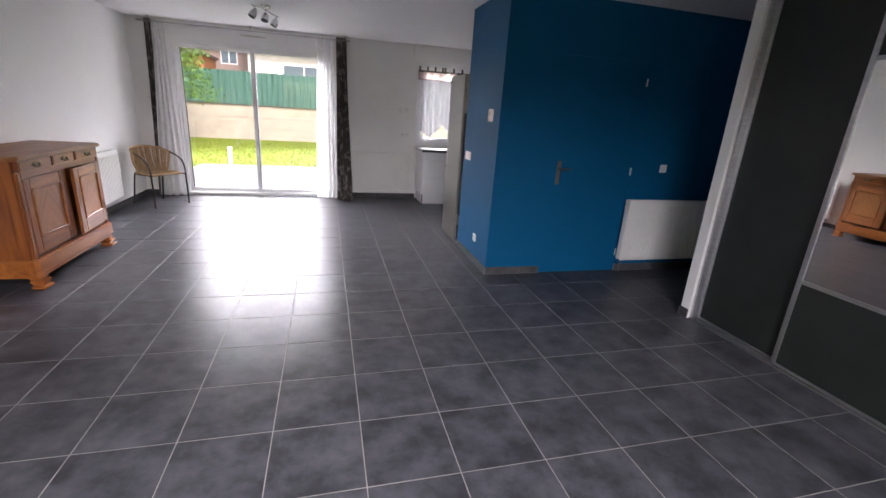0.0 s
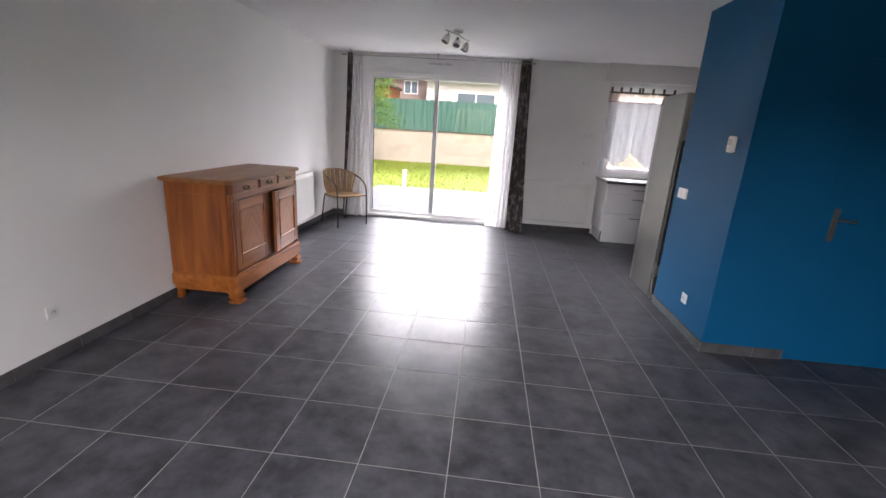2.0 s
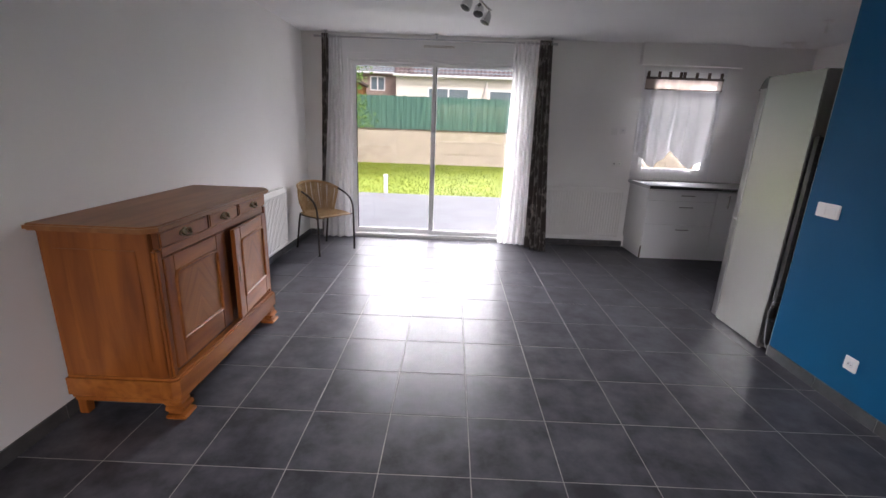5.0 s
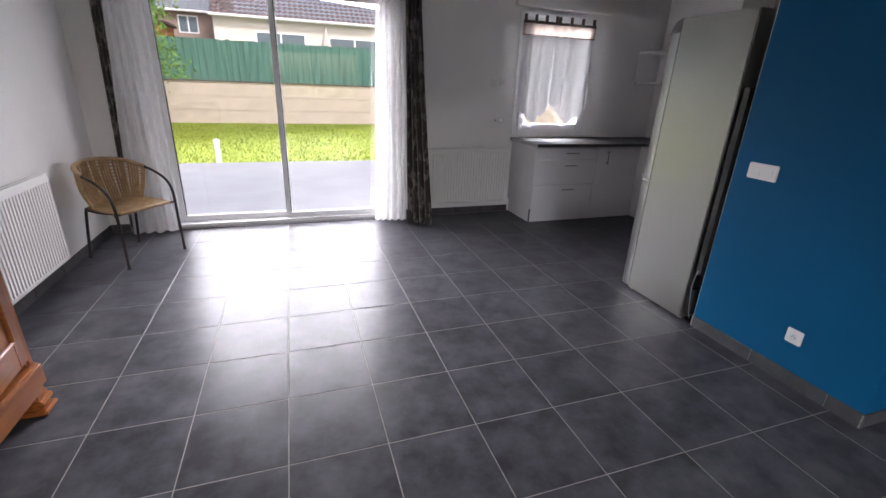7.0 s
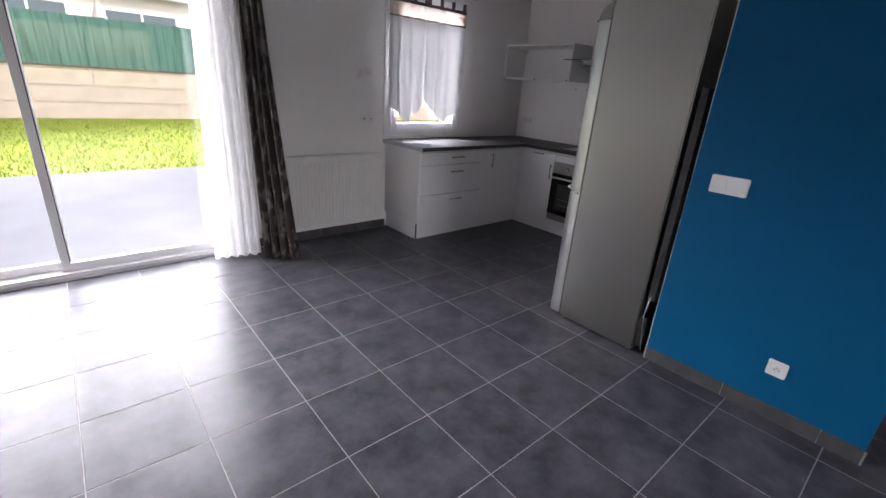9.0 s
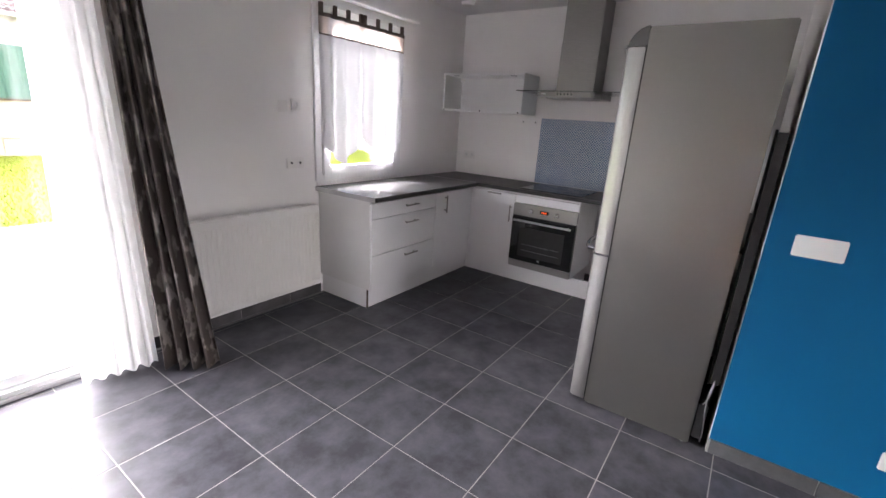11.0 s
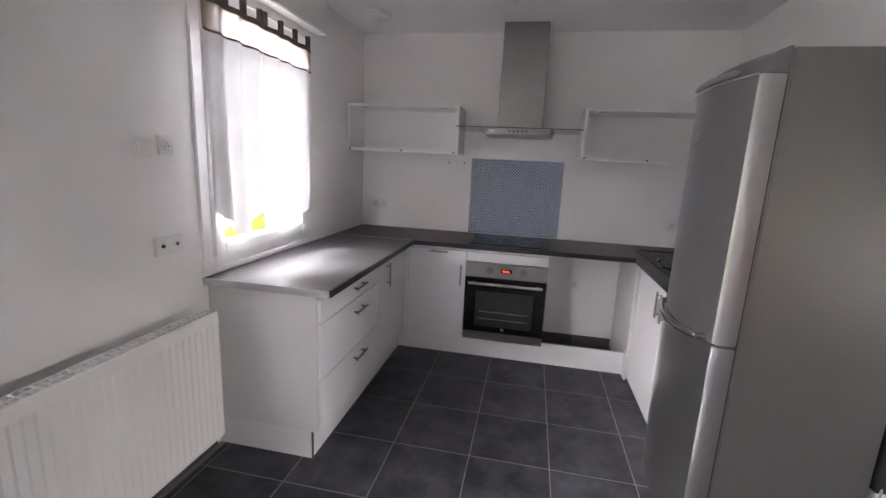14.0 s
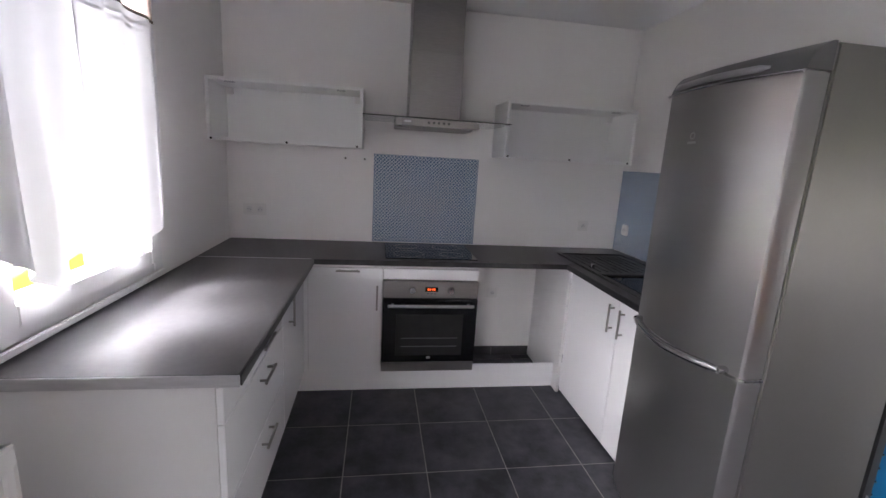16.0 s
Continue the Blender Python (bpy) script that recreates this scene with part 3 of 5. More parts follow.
def wall_plate(name, label, category, at, turn, width=0.08, height=0.08, kind="socket", group=""):
    p = thing(name, label, category, at, turn, group)
    part("plate", boxes((-width / 2, width / 2, -0.011, 0, -height / 2, height / 2), bevel=0.004), M_PLASTIC, p)
    count = max(1, round(width / 0.075))
    for i in range(count):
        cx = (i - (count - 1) / 2) * 0.071
        if kind == "socket":
            well = part("well", tube([(cx, -0.0105, 0), (cx, -0.0135, 0)], [0.021, 0.019], 20), M_MELA, p, "", True)
            part("pin", tube([(cx, -0.013, 0.008), (cx, -0.019, 0.008)], 0.0025, 8), M_CHROME, well)
            for s in (-1, 1):
                part("hole", tube([(cx + s * 0.0085, -0.0132, -0.002), (cx + s * 0.0085, -0.0142, -0.002)], 0.0028, 8), M_BLACK, well)
        elif kind == "switch":
            part("rocker", boxes((cx - 0.026, cx + 0.026, -0.0145, -0.010, -0.027, 0.027), bevel=0.002), M_PLASTIC, p)
        elif kind == "coax":
            part("jack", tube([(cx, -0.010, 0), (cx, -0.017, 0)], 0.008, 12), M_BLACK if i == 0 else M_CHROME, p, "", True)
    return p


wall_plate("light_switch", "white double light switch on the blue wall", "switch", (XB, 4.484, 1.063), -90, 0.165, 0.086, "switch")
wall_plate("power_socket", "white single power socket low on the blue wall", "socket", (XB, 4.066, 0.27), -90)
thermo = thing("thermostat", "small white room thermostat on the blue wall", "thermostat", (XB, 3.88, 1.488), -90)
part("case", boxes((-0.036, 0.036, -0.028, 0, -0.055, 0.055), bevel=0.006), M_PLASTIC, thermo)
part("screen", boxes((-0.024, 0.024, -0.0295, -0.0275, -0.005, 0.035)), M_ALU, thermo, "grey display")
part("dial", tube([(0, -0.028, -0.028), (0, -0.034, -0.028)], 0.012, 16), M_MELA, thermo, "", True)
wall_plate("light_switch", "white single light switch beside the blue door", "switch", (3.28, YB, 1.085), 0, 0.08, 0.08, "switch")
wall_plate("light_switch", "white light switch beside the kitchen window", "switch", (1.203, YF, 1.478), 0, 0.08, 0.08, "switch")
wall_plate("power_socket", "white power socket beside the kitchen window", "socket", (1.31, YF, 1.494), 0)
wall_plate("aerial_socket", "white double aerial outlet above the radiator", "socket", (1.29, YF, 1.085), 0, 0.15, 0.08, "coax")
wall_plate("power_socket", "white double power socket above the worktop", "socket", (XE, 7.35, 1.10), -90, 0.15, 0.08)
wall_plate("power_socket", "white single power socket above the worktop corner", "socket", (XE, 4.94, 1.07), -90)
wall_plate("power_socket", "white single power socket on the printed panel", "socket", (3.30, YK + 0.008, 1.067), 180)
wall_plate("power_socket", "white single power socket low on the side wall", "socket", (XL, 2.72, 0.30), 90)
wall_plate("power_socket", "white single power socket inside the dishwasher bay", "socket", (XE, 5.62, 0.52), -90)
for hy in (6.745, 6.612):
    cap = thing("wall_plug", "small screw hole with plug above the worktop", "plug", (XE, hy, 1.479), -90)
    part("rim", tube([(0, 0, 0), (0, -0.004, 0)], 0.012, 14), M_PLASTIC, cap)
    part("core", tube([(0, -0.003, 0), (0, -0.006, 0)], 0.006, 10), M_BLACK, cap)

# ---- garden and neighbours ----
solid("ground", boxes((-400, 400, YF + 0.3, 900, -0.4, -0.115), (-400, 400, -900, YF + 0.3, -0.4, -0.115)), M_GRASS, "short green lawn", "lawn")
solid("patio", boxes((-2.95, 4.2, YF + 0.15, 11.72, -0.25, -0.06), bevel=0.006), M_PATIO, "pale grey concrete garden terrace", "terrace")
rng = np.random.default_rng(4)
n = 26000
bx, by = rng.uniform(-9, 7, n), 11.5 + 8.6 * rng.random(n) ** 1.4
keep = (by > 11.74) | (bx < -2.97)
bx, by = bx[keep], by[keep]
n = len(bx)
hgt, ang, wid = rng.uniform(0.03, 0.085, n), rng.uniform(0, 6.28, n), rng.uniform(0.006, 0.014, n)
lx, ly = rng.normal(0, 0.03, n), rng.normal(0, 0.03, n)
base = np.full(n, -0.118)
v = np.stack([np.stack([bx - wid * np.cos(ang), by - wid * np.sin(ang), base], 1), np.stack([bx + wid * np.cos(ang), by + wid * np.sin(ang), base], 1), np.stack([bx + lx, by + ly, base + hgt], 1)], 1).reshape(-1, 3)
me = bpy.data.meshes.new("grass")
me.from_pydata(v.tolist(), [], np.arange(3 * n).reshape(-1, 3).tolist())
me.materials.append(M_BLADE)
tagged(new("grass", me), "uneven blades of bright green grass", "grass", kind="stuff")
vent_pipe = thing("vent_pipe", "short white plastic pipe standing at the terrace edge", "pipe", (-2.30, 11.80, -0.12))
part("shaft", tube([(0, 0, 0), (0, 0, 0.42)], 0.048, 18), M_PLASTIC, vent_pipe, "", True)
part("cap", tube([(0, 0, 0.42), (0, 0, 0.44), (0, 0, 0.475)], [0.06, 0.06, 0.04], 18), M_PLASTIC, vent_pipe, "", True)

WALLY = 20.2
gw = thing("garden_wall", "cream concrete slab garden wall with joints", "garden wall", (0, WALLY, 0), kind="structure")
part("core", boxes((-16, 16, 0.03, 0.14, -0.3, 1.21)), M_CONC, gw)
part("coping", boxes((-16, 16, -0.03, 0.17, 1.215, 1.27), bevel=0.01), M_CONC, gw)
slab = mesh_of("slab", boxes((0.006, 1.994, 0, 0.06, 0.004, 0.436), bevel=0.006), M_CONC)
for r in range(3):
    for c in range(16):
        s = new("slab", slab)
        s.parent = gw
        s.location = (-16 + 2 * c + (1.0 if r == 1 else 0), rng.uniform(-0.004, 0.004), -0.12 + 0.445 * r)

screen = thing("fence_screen", "green brushwood privacy screen fixed on the wall", "fence", (0, WALLY + 0.05, 1.26), kind="structure")
bm = bmesh.new()
cols, rowz = 560, 8
grid = [[bm.verts.new((-14 + 28 * i / cols, 0.05 * noise.noise((i * 0.37, j * 0.15, 0)) + 0.007 * (i % 2), 1.30 * j / rowz + (0.05 * noise.noise((i * 0.31, 3, 1)) if j == rowz else 0))) for i in range(cols + 1)] for j in range(rowz + 1)]
for j in range(rowz):
    for i in range(cols):
        bm.faces.new((grid[j][i], grid[j][i + 1], grid[j + 1][i + 1], grid[j + 1][i]))
part("brushwood", bm, M_SCREEN, screen)
part("rail", boxes((-14, 14, -0.09, -0.06, -0.02, 0.03)), M_BARK, screen, "brown bottom rail")


def house(name, label, at, width, depth, eave, ridge, wall_mat, openings):
    h = thing(name, label, "house", at)
    part("wall", boxes((0, width, 0, depth, -0.2, eave)), wall_mat, h)
    bm = bmesh.new()
    rows_n = 16
    over = 0.35
    for r in range(rows_n):
        y0, z0 = -over + (depth / 2 + over) * r / rows_n, eave - 0.05 + (ridge - eave + 0.05) * r / rows_n
        y1, z1 = -over + (depth / 2 + over) * (r + 1) / rows_n, eave - 0.05 + (ridge - eave + 0.05) * (r + 1) / rows_n
        m = int(width / 0.24)
        for i in range(m):
            x0 = -0.1 + (width + 0.2) * i / m
            x1 = -0.1 + (width + 0.2) * (i + 1) / m
            xm = (x0 + x1) / 2
            q = [bm.verts.new(p) for p in ((x0, y0, z0 + 0.03), (xm, y0, z0 + 0.10), (x1, y0, z0 + 0.03), (x1, y1, z1 - 0.01), (xm, y1, z1 + 0.06), (x0, y1, z1 - 0.01))]
            bm.faces.new((q[0], q[1], q[4], q[5]))
            bm.faces.new((q[1], q[2], q[3], q[4]))
    roof = part("roof", bm, M_ROOF, h, "brown pantile roof")
    part("roof_back", prism([(-0.1, depth / 2), (width + 0.1, depth / 2), (width + 0.1, depth + over), (-0.1, depth + over)], eave - 0.05, eave + 0.05), M_ROOF, roof)
    for x in (0.0, width - 0.3):
        bm = bmesh.new()
        ends = [[bm.verts.new(p) for p in ((q, 0, eave), (q, depth, eave), (q, depth / 2, ridge - 0.05))] for q in (x, x + 0.3)]
        bm.faces.new(ends[0][::-1])
        bm.faces.new(ends[1])
        for k in range(3):
            bm.faces.new((ends[0][k], ends[0][(k + 1) % 3], ends[1][(k + 1) % 3], ends[1][k]))
        part("gable", bm, wall_mat, h)
    part("gutter", tube([(-0.1, -over - 0.05, eave - 0.06), (width + 0.1, -over - 0.05, eave - 0.06)], 0.07), M_PVC, h, "white gutter", True)
    for x0, x1, z0, z1 in openings:
        w = part("window", boxes((x0, x1, -0.03, 0.05, z0, z0 + 0.06), (x0, x1, -0.03, 0.05, z1 - 0.06, z1), (x0, x0 + 0.06, -0.03, 0.05, z0 + 0.06, z1 - 0.06), (x1 - 0.06, x1, -0.03, 0.05, z0 + 0.06, z1 - 0.06), ((x0 + x1) / 2 - 0.04, (x0 + x1) / 2 + 0.04, -0.03, 0.05, z0 + 0.06, z1 - 0.06)), M_PVC, h)
        part("pane", boxes((x0 + 0.06, x1 - 0.06, -0.012, -0.004, z0 + 0.06, z1 - 0.06)), M_PANE, w)
    return h


house("house", "low white rendered house with a brown tiled roof", (-4.0, 27, 0), 22, 9, 4.05, 7.2, M_FACADE, [(1.75, 4.0, 1.6, 3.45), (5.1, 7.6, 1.6, 3.4), (9.0, 11.0, 1.6, 3.4)])
house("house", "brown rendered house behind the garden screen", (-16.0, 33, 0), 11.4, 8, 4.75, 7.0, M_BROWN, [(9.5, 10.5, 3.6, 4.5), (4.5, 5.5, 3.6, 4.5)])
annex = thing("shed", "small orange brick outbuilding beyond the fence", "shed", (-9.3, 27.5, 0))
part("wall", boxes((0, 3.0, 0, 3, -0.2, 3.6)), M_BRICK, annex)
part("roof", boxes((-0.15, 3.15, -0.2, 3.2, 3.6, 3.75), bevel=0.02), M_ROOF, annex)
para = thing("parasol", "folded pale canvas parasol behind the screen", "parasol", (0.75, 24.5, -0.12))
part("pole", tube([(0, 0, 0), (0, 0, 3.75)], 0.03), M_ALU, para)
part("canopy", tube([(0, 0, 2.4), (0, 0, 2.55), (0, 0, 3.3), (0, 0, 3.7)], [0.42, 0.36, 0.12, 0.03], 9), M_CANVAS, para)


def tree(at, seed, height, spread, leaves):
    rnd = np.random.default_rng(seed)
    t = thing("tree", "young garden tree with loose bright green leaves", "tree", at)
    tips = []
    bm = tube(smooth_line([(0, 0, 0), (0.03, 0.02, height * 0.3), (-0.03, 0.02, height * 0.65), (0.02, 0, height * 0.95)], 5), [0.07 - 0.0035 * k for k in range(16)], 9)
    for k in range(16):
        a, z0 = k * 2.4, height * (0.34 + 0.04 * k)
        r = spread * rnd.uniform(0.6, 1.1) * (1.1 - 0.045 * k)
        end = (r * math.cos(a), r * math.sin(a), z0 + rnd.uniform(0.1, 0.6))
        mid = (0.5 * end[0], 0.5 * end[1], z0 + 0.28)
        line = smooth_line([(0, 0, z0), mid, end], 4)
        tube(line, [0.022 - 0.0022 * q for q in range(len(line))], 6, bm)
        tips += [Vector(q) for q in line[3:]]
    part("trunk", bm, M_BARK, t, "", True)
    bm = bmesh.new()
    for k in range(leaves):
        c = tips[int(rnd.integers(len(tips)))] + Vector(rnd.normal(0, 0.17, 3))
        d = Vector(rnd.normal(0, 1, 3)).normalized()
        d.z -= 0.4
        d.normalize()
        s = d.orthogonal().normalized()
        s.rotate(Matrix.Rotation(rnd.uniform(0, 6.28), 3, d))
        ln, wd = rnd.uniform(0.09, 0.17), rnd.uniform(0.025, 0.045)
        up = d.cross(s) * 0.012
        q = [bm.verts.new(p) for p in (c, c + d * ln * 0.5 + s * wd + up, c + d * ln, c + d * ln * 0.5 - s * wd + up)]
        bm.faces.new((q[0], q[1], q[2]))
        bm.faces.new((q[0], q[2], q[3]))
    part("crown", bm, M_LEAF, t)
    return t


tree((-4.75, 17.2, -0.12), 3, 4.4, 1.3, 3000)
tree((-7.2, 18.2, -0.12), 8, 3.6, 1.3, 2000)

# ---- sideboard ----
def sideboard():
    """Front faces +x; local x 0 is the wall side, y runs along the wall."""
    s = thing("sideboard", "old cherry wood sideboard against the wall, one door ajar", "sideboard", (XL + 0.02, 3.70, 0))
    W, D = 1.19, 0.53
    part("carcass", boxes((0.0, D - 0.03, 0.0, W, 0.10, 0.965), bevel=0.003), M_WOODV, s)
    part("side_panel", boxes((0.06, D - 0.09, -0.004, 0.004, 0.32, 0.88), bevel=0.002), M_WOODV, s, "recessed upright end panel")
    part("top", prism([(-0.005, -0.05), (D - 0.02, -0.05), (D + 0.03, 0.0), (D + 0.03, W), (D - 0.02, W + 0.05), (-0.005, W + 0.05)], 0.968, 1.0, 0.008), M_WOODT, s, "worn brown top with clipped corners")
    part("cornice", prism([(0.0, -0.022), (D - 0.03, -0.022), (D + 0.005, 0.012), (D + 0.005, W - 0.012), (D - 0.03, W + 0.022), (0.0, W + 0.022)], 0.962, 0.968, 0.002), M_WOODH, s)
    for y0, y1 in ((0.0, 0.045), (W - 0.045, W)):
        part("stile", boxes((D - 0.03, D, y0, y1, 0.225, 0.884), bevel=0.010), M_WOODV, s)
    part("rail", boxes((D - 0.03, D - 0.004, 0.045, W - 0.045, 0.835, 0.884), bevel=0.004), M_WOODH, s)
    for y in (0.433, 0.774):
        part("divider", boxes((D - 0.03, D - 0.004, y - 0.015, y + 0.015, 0.884, 0.962), bevel=0.003), M_WOODV, s)
    for y0, y1 in ((0.034, 0.410), (0.456, 0.757), (0.791, W - 0.022)):
        dr = part("drawer", boxes((D - 0.03, D + 0.006, y0, y1, 0.887, 0.959), bevel=0.005), M_WOODH, s)
        # solid dark strips stand in for the shade in the drawer gaps
        for e in (y0 - 0.006, y1):
            part("edge", boxes((D - 0.028, D + 0.001, e, e + 0.006, 0.885, 0.960)), M_WOODSHADE, dr, "dark strip for the shade of the drawer gap")
        c = (y0 + y1) / 2
        part("escutcheon", tube([(D + 0.006, c, 0.923), (D + 0.010, c, 0.923)], [0.024, 0.020], 14), M_BRASS, dr, "aged brass rosette", True)
        for k in (-1, 1):
            part("scroll", tube(smooth_line([(D + 0.009, c, 0.923), (D + 0.012, c + k * 0.03, 0.936), (D + 0.011, c + k * 0.048, 0.921), (D + 0.012, c + k * 0.03, 0.911), (D + 0.010, c + k * 0.018, 0.919)], 4), 0.0035, 6), M_BRASS, dr, "", True)
        part("pull", tube(smooth_line([(D + 0.010, c - 0.03, 0.925), (D + 0.026, c - 0.02, 0.909), (D + 0.028, c + 0.02, 0.909), (D + 0.010, c + 0.03, 0.925)], 4), 0.004, 8), M_BRASS, dr, "", True)
    # dark sheet on the solid carcass paints the shade behind the ajar door
    part("cavity_shade", boxes((D - 0.03, D - 0.024, 0.045, W - 0.045, 0.225, 0.835)), M_WOODSHADE, s)

    def door_leaf(y0, y1, left, right, swing, knob):
        z0, z1, t = 0.262, 0.832, 0.024
        w = y1 - y0
        d = part("door", boxes((0, 0.010, 0.002, w - 0.002, z0 + 0.002, z1 - 0.002)), M_WOODV, s)
        for e0, e1 in ((0.0, left), (w - right, w)):
            part("stile", boxes((0.009, t, e0, e1, z0, z1), bevel=0.003), M_WOODV, d)
        for e0, e1 in ((z0, z0 + 0.125), (z1 - 0.085, z1)):
            part("rail", boxes((0.009, t, left, w - right, e0, e1), bevel=0.003), M_WOODH, d)
        px0, px1, pz0, pz1, r = left, w - right, z0 + 0.125, z1 - 0.085, 0.03
        ring = []
        for cx, cz, a0 in ((px1 - r, pz1 - r, 0), (px0 + r, pz1 - r, 90), (px0 + 0.004, pz0 + 0.004, 180), (px1 - 0.004, pz0 + 0.004, 270)):
            rr = r if cz > 0.5 else 0.004
            ring += [(t + 0.001, cx + rr * math.cos(radians(a0 + k * 22.5)), cz + rr * math.sin(radians(a0 + k * 22.5))) for k in range(5)]
        part("moulding", tube(ring + [ring[0]], 0.009, 8), M_WOODH, d, "raised moulding with clipped top corners", True)
        pan = part("panel", boxes((-0.006, 0.010, -(px1 - px0) / 2, (px1 - px0) / 2, -(pz1 - pz0) / 2, (pz1 - pz0) / 2), bevel=0.003), M_VENEER, d, "book-matched veneer panel")
        pan.location = (t - 0.014, (px0 + px1) / 2, (pz0 + pz1) / 2)
        if knob:
            part("lock", boxes((t, t + 0.004, 0.022, 0.040, 0.50, 0.60), bevel=0.002), M_BRASS, d, "brass keyhole plate")
        d.location = (D - 0.022, y0, 0)
        if swing:
            d.location = (D - 0.020 + w * math.sin(radians(swing)), y1 - w * math.cos(radians(swing)), 0)
            d.rotation_euler = (0, 0, radians(swing))
        return d

    door_leaf(0.047, 0.60, 0.068, 0.10, 0, False)
    door_leaf(0.622, W - 0.040, 0.088, 0.065, 4.5, True)
    part("base_moulding", prism([(0.0, -0.016), (D - 0.01, -0.016), (D + 0.022, 0.004), (D + 0.022, W - 0.004), (D - 0.01, W + 0.016), (0.0, W + 0.016)], 0.115, 0.230, 0.012), M_WOODH, s, "broad base board with rounded edge")
    part("skirt", prism([(0.02, -0.006), (D - 0.02, -0.006), (D + 0.008, 0.012), (D + 0.008, W - 0.012), (D - 0.02, W + 0.006), (0.02, W + 0.006)], 0.088, 0.115, 0.004), M_WOODH, s)
    for y in (0.0, W - 0.085):
        f = boxes((D - 0.075, D + 0.012, y, y + 0.085, 0.07, 0.10), (D - 0.07, D + 0.026, y - 0.006, y + 0.091, 0.042, 0.07), (D - 0.065, D + 0.008, y + 0.006, y + 0.079, 0.022, 0.042), (D - 0.07, D + 0.034, y - 0.010, y + 0.095, 0.0, 0.022), bevel=0.006)
        part("foot", f, M_WOODH, s, "carved stepped bracket foot")
    for y in (0.01, W - 0.055):
        part("rear_foot", boxes((0.01, 0.055, y, y + 0.045, 0.0, 0.10), bevel=0.003), M_WOODV, s)
    return s


sideboard()


# ---- armchair ----
def bistro_chair(at, turn):
    c = thing("armchair", "stackable bistro armchair of woven straw resin on dark tubes", "chair", at, turn)
    half = [(0.25, -0.25, 0.0), (0.248, -0.245, 0.30), (0.250, -0.235, 0.50), (0.252, -0.19, 0.60), (0.252, -0.08, 0.665), (0.245, 0.06, 0.705), (0.20, 0.19, 0.745), (0.10, 0.265, 0.765), (0.0, 0.285, 0.77)]
    ring = smooth_line(half + [(-x, y, z) for x, y, z in half[-2::-1]], 6)
    part("arm_frame", tube(ring, 0.011, 10), M_TUBE, c, "continuous dark bronze tube", True)
    for s in (-1, 1):
        part("rear_leg", tube(smooth_line([(s * 0.20, 0.16, 0.43), (s * 0.20, 0.19, 0.34), (s * 0.21, 0.25, 0.0)], 5), 0.011), M_TUBE, c, "", True)
        part("strut", tube([(s * 0.249, -0.22, 0.425), (s * 0.18, -0.21, 0.425)], 0.009), M_TUBE, c, "", True)
        for f in ((s * 0.25, -0.25), (s * 0.21, 0.25)):
            part("foot_cap", tube([(f[0], f[1], 0.0), (f[0], f[1], 0.018)], 0.014, 12), M_BLACK, c, "", True)
    seat_rim = [(0.20, -0.215, 0.425), (0.225, 0.0, 0.42), (0.19, 0.16, 0.425), (0.0, 0.20, 0.43), (-0.19, 0.16, 0.425), (-0.225, 0.0, 0.42), (-0.20, -0.215, 0.425)]
    part("seat_frame", tube(smooth_line(seat_rim, 5) + [Vector((0, -0.225, 0.43)), Vector((0.20, -0.215, 0.425))], 0.009), M_TUBE, c, "", True)
    bm = bmesh.new()
    for k in range(25):
        u = -1 + 2 * k / 24
        x0 = 0.205 * u
        y1 = 0.19 - 0.05 * u * u
        pts = [(x0, -0.222, 0.428), (x0 * 1.08, -0.12, 0.436 - 0.012 * (1 - u * u)), (x0 * 1.08, 0.04, 0.436 - 0.018 * (1 - u * u)), (x0 * 0.96, y1, 0.438)]
        tube(smooth_line(pts, 3), 0.0088, 6, bm)
    for k in range(20):
        y = -0.205 + 0.39 * k / 19
        w = 0.215 if y < 0.06 else 0.215 - 0.35 * (y - 0.06)
        tube([(-w, y, 0.432), (0, y, 0.422), (w, y, 0.432)], 0.004, 5, bm)
    tube(smooth_line([(-0.205, -0.222, 0.432), (0, -0.235, 0.436), (0.205, -0.222, 0.432)], 5), 0.014, 8, bm)
    part("seat", bm, M_RATTAN, c, "straw-coloured woven seat", True)
    bm = bmesh.new()
    crest = [q for q in ring if q.y > 0.03]
    m = len(crest)
    for k in range(31):
        q = crest[round(k * (m - 1) / 30)]
        u = -1 + 2 * k / 30
        low = Vector((-0.20 * math.sin(u * 1.45), 0.03 + 0.165 * math.cos(u * 1.3), 0.43))
        mid = (q + low) / 2 + Vector((-0.02 * u, 0.02, 0))
        tube(smooth_line([low, mid, q], 4), 0.0085, 6, bm)
    for r in range(11):
        t = 0.06 + 0.085 * r
        line = []
        for k in range(0, 31, 2):
            q = crest[round(k * (m - 1) / 30)]
            u = -1 + 2 * k / 30
            low = Vector((-0.20 * math.sin(u * 1.45), 0.03 + 0.165 * math.cos(u * 1.3), 0.43))
            line.append(low.lerp(q, t) + Vector((-0.02 * u, 0.02, 0)) * (4 * t * (1 - t)))
        tube(line, 0.0045, 5, bm)
    tube([q + Vector((0, 0, 0.002)) for q in crest], 0.017, 10, bm)
    part("backrest", bm, M_RATTAN, c, "straw-coloured woven back", True)
    return c


bistro_chair((-2.30, 6.86, 0), 52)


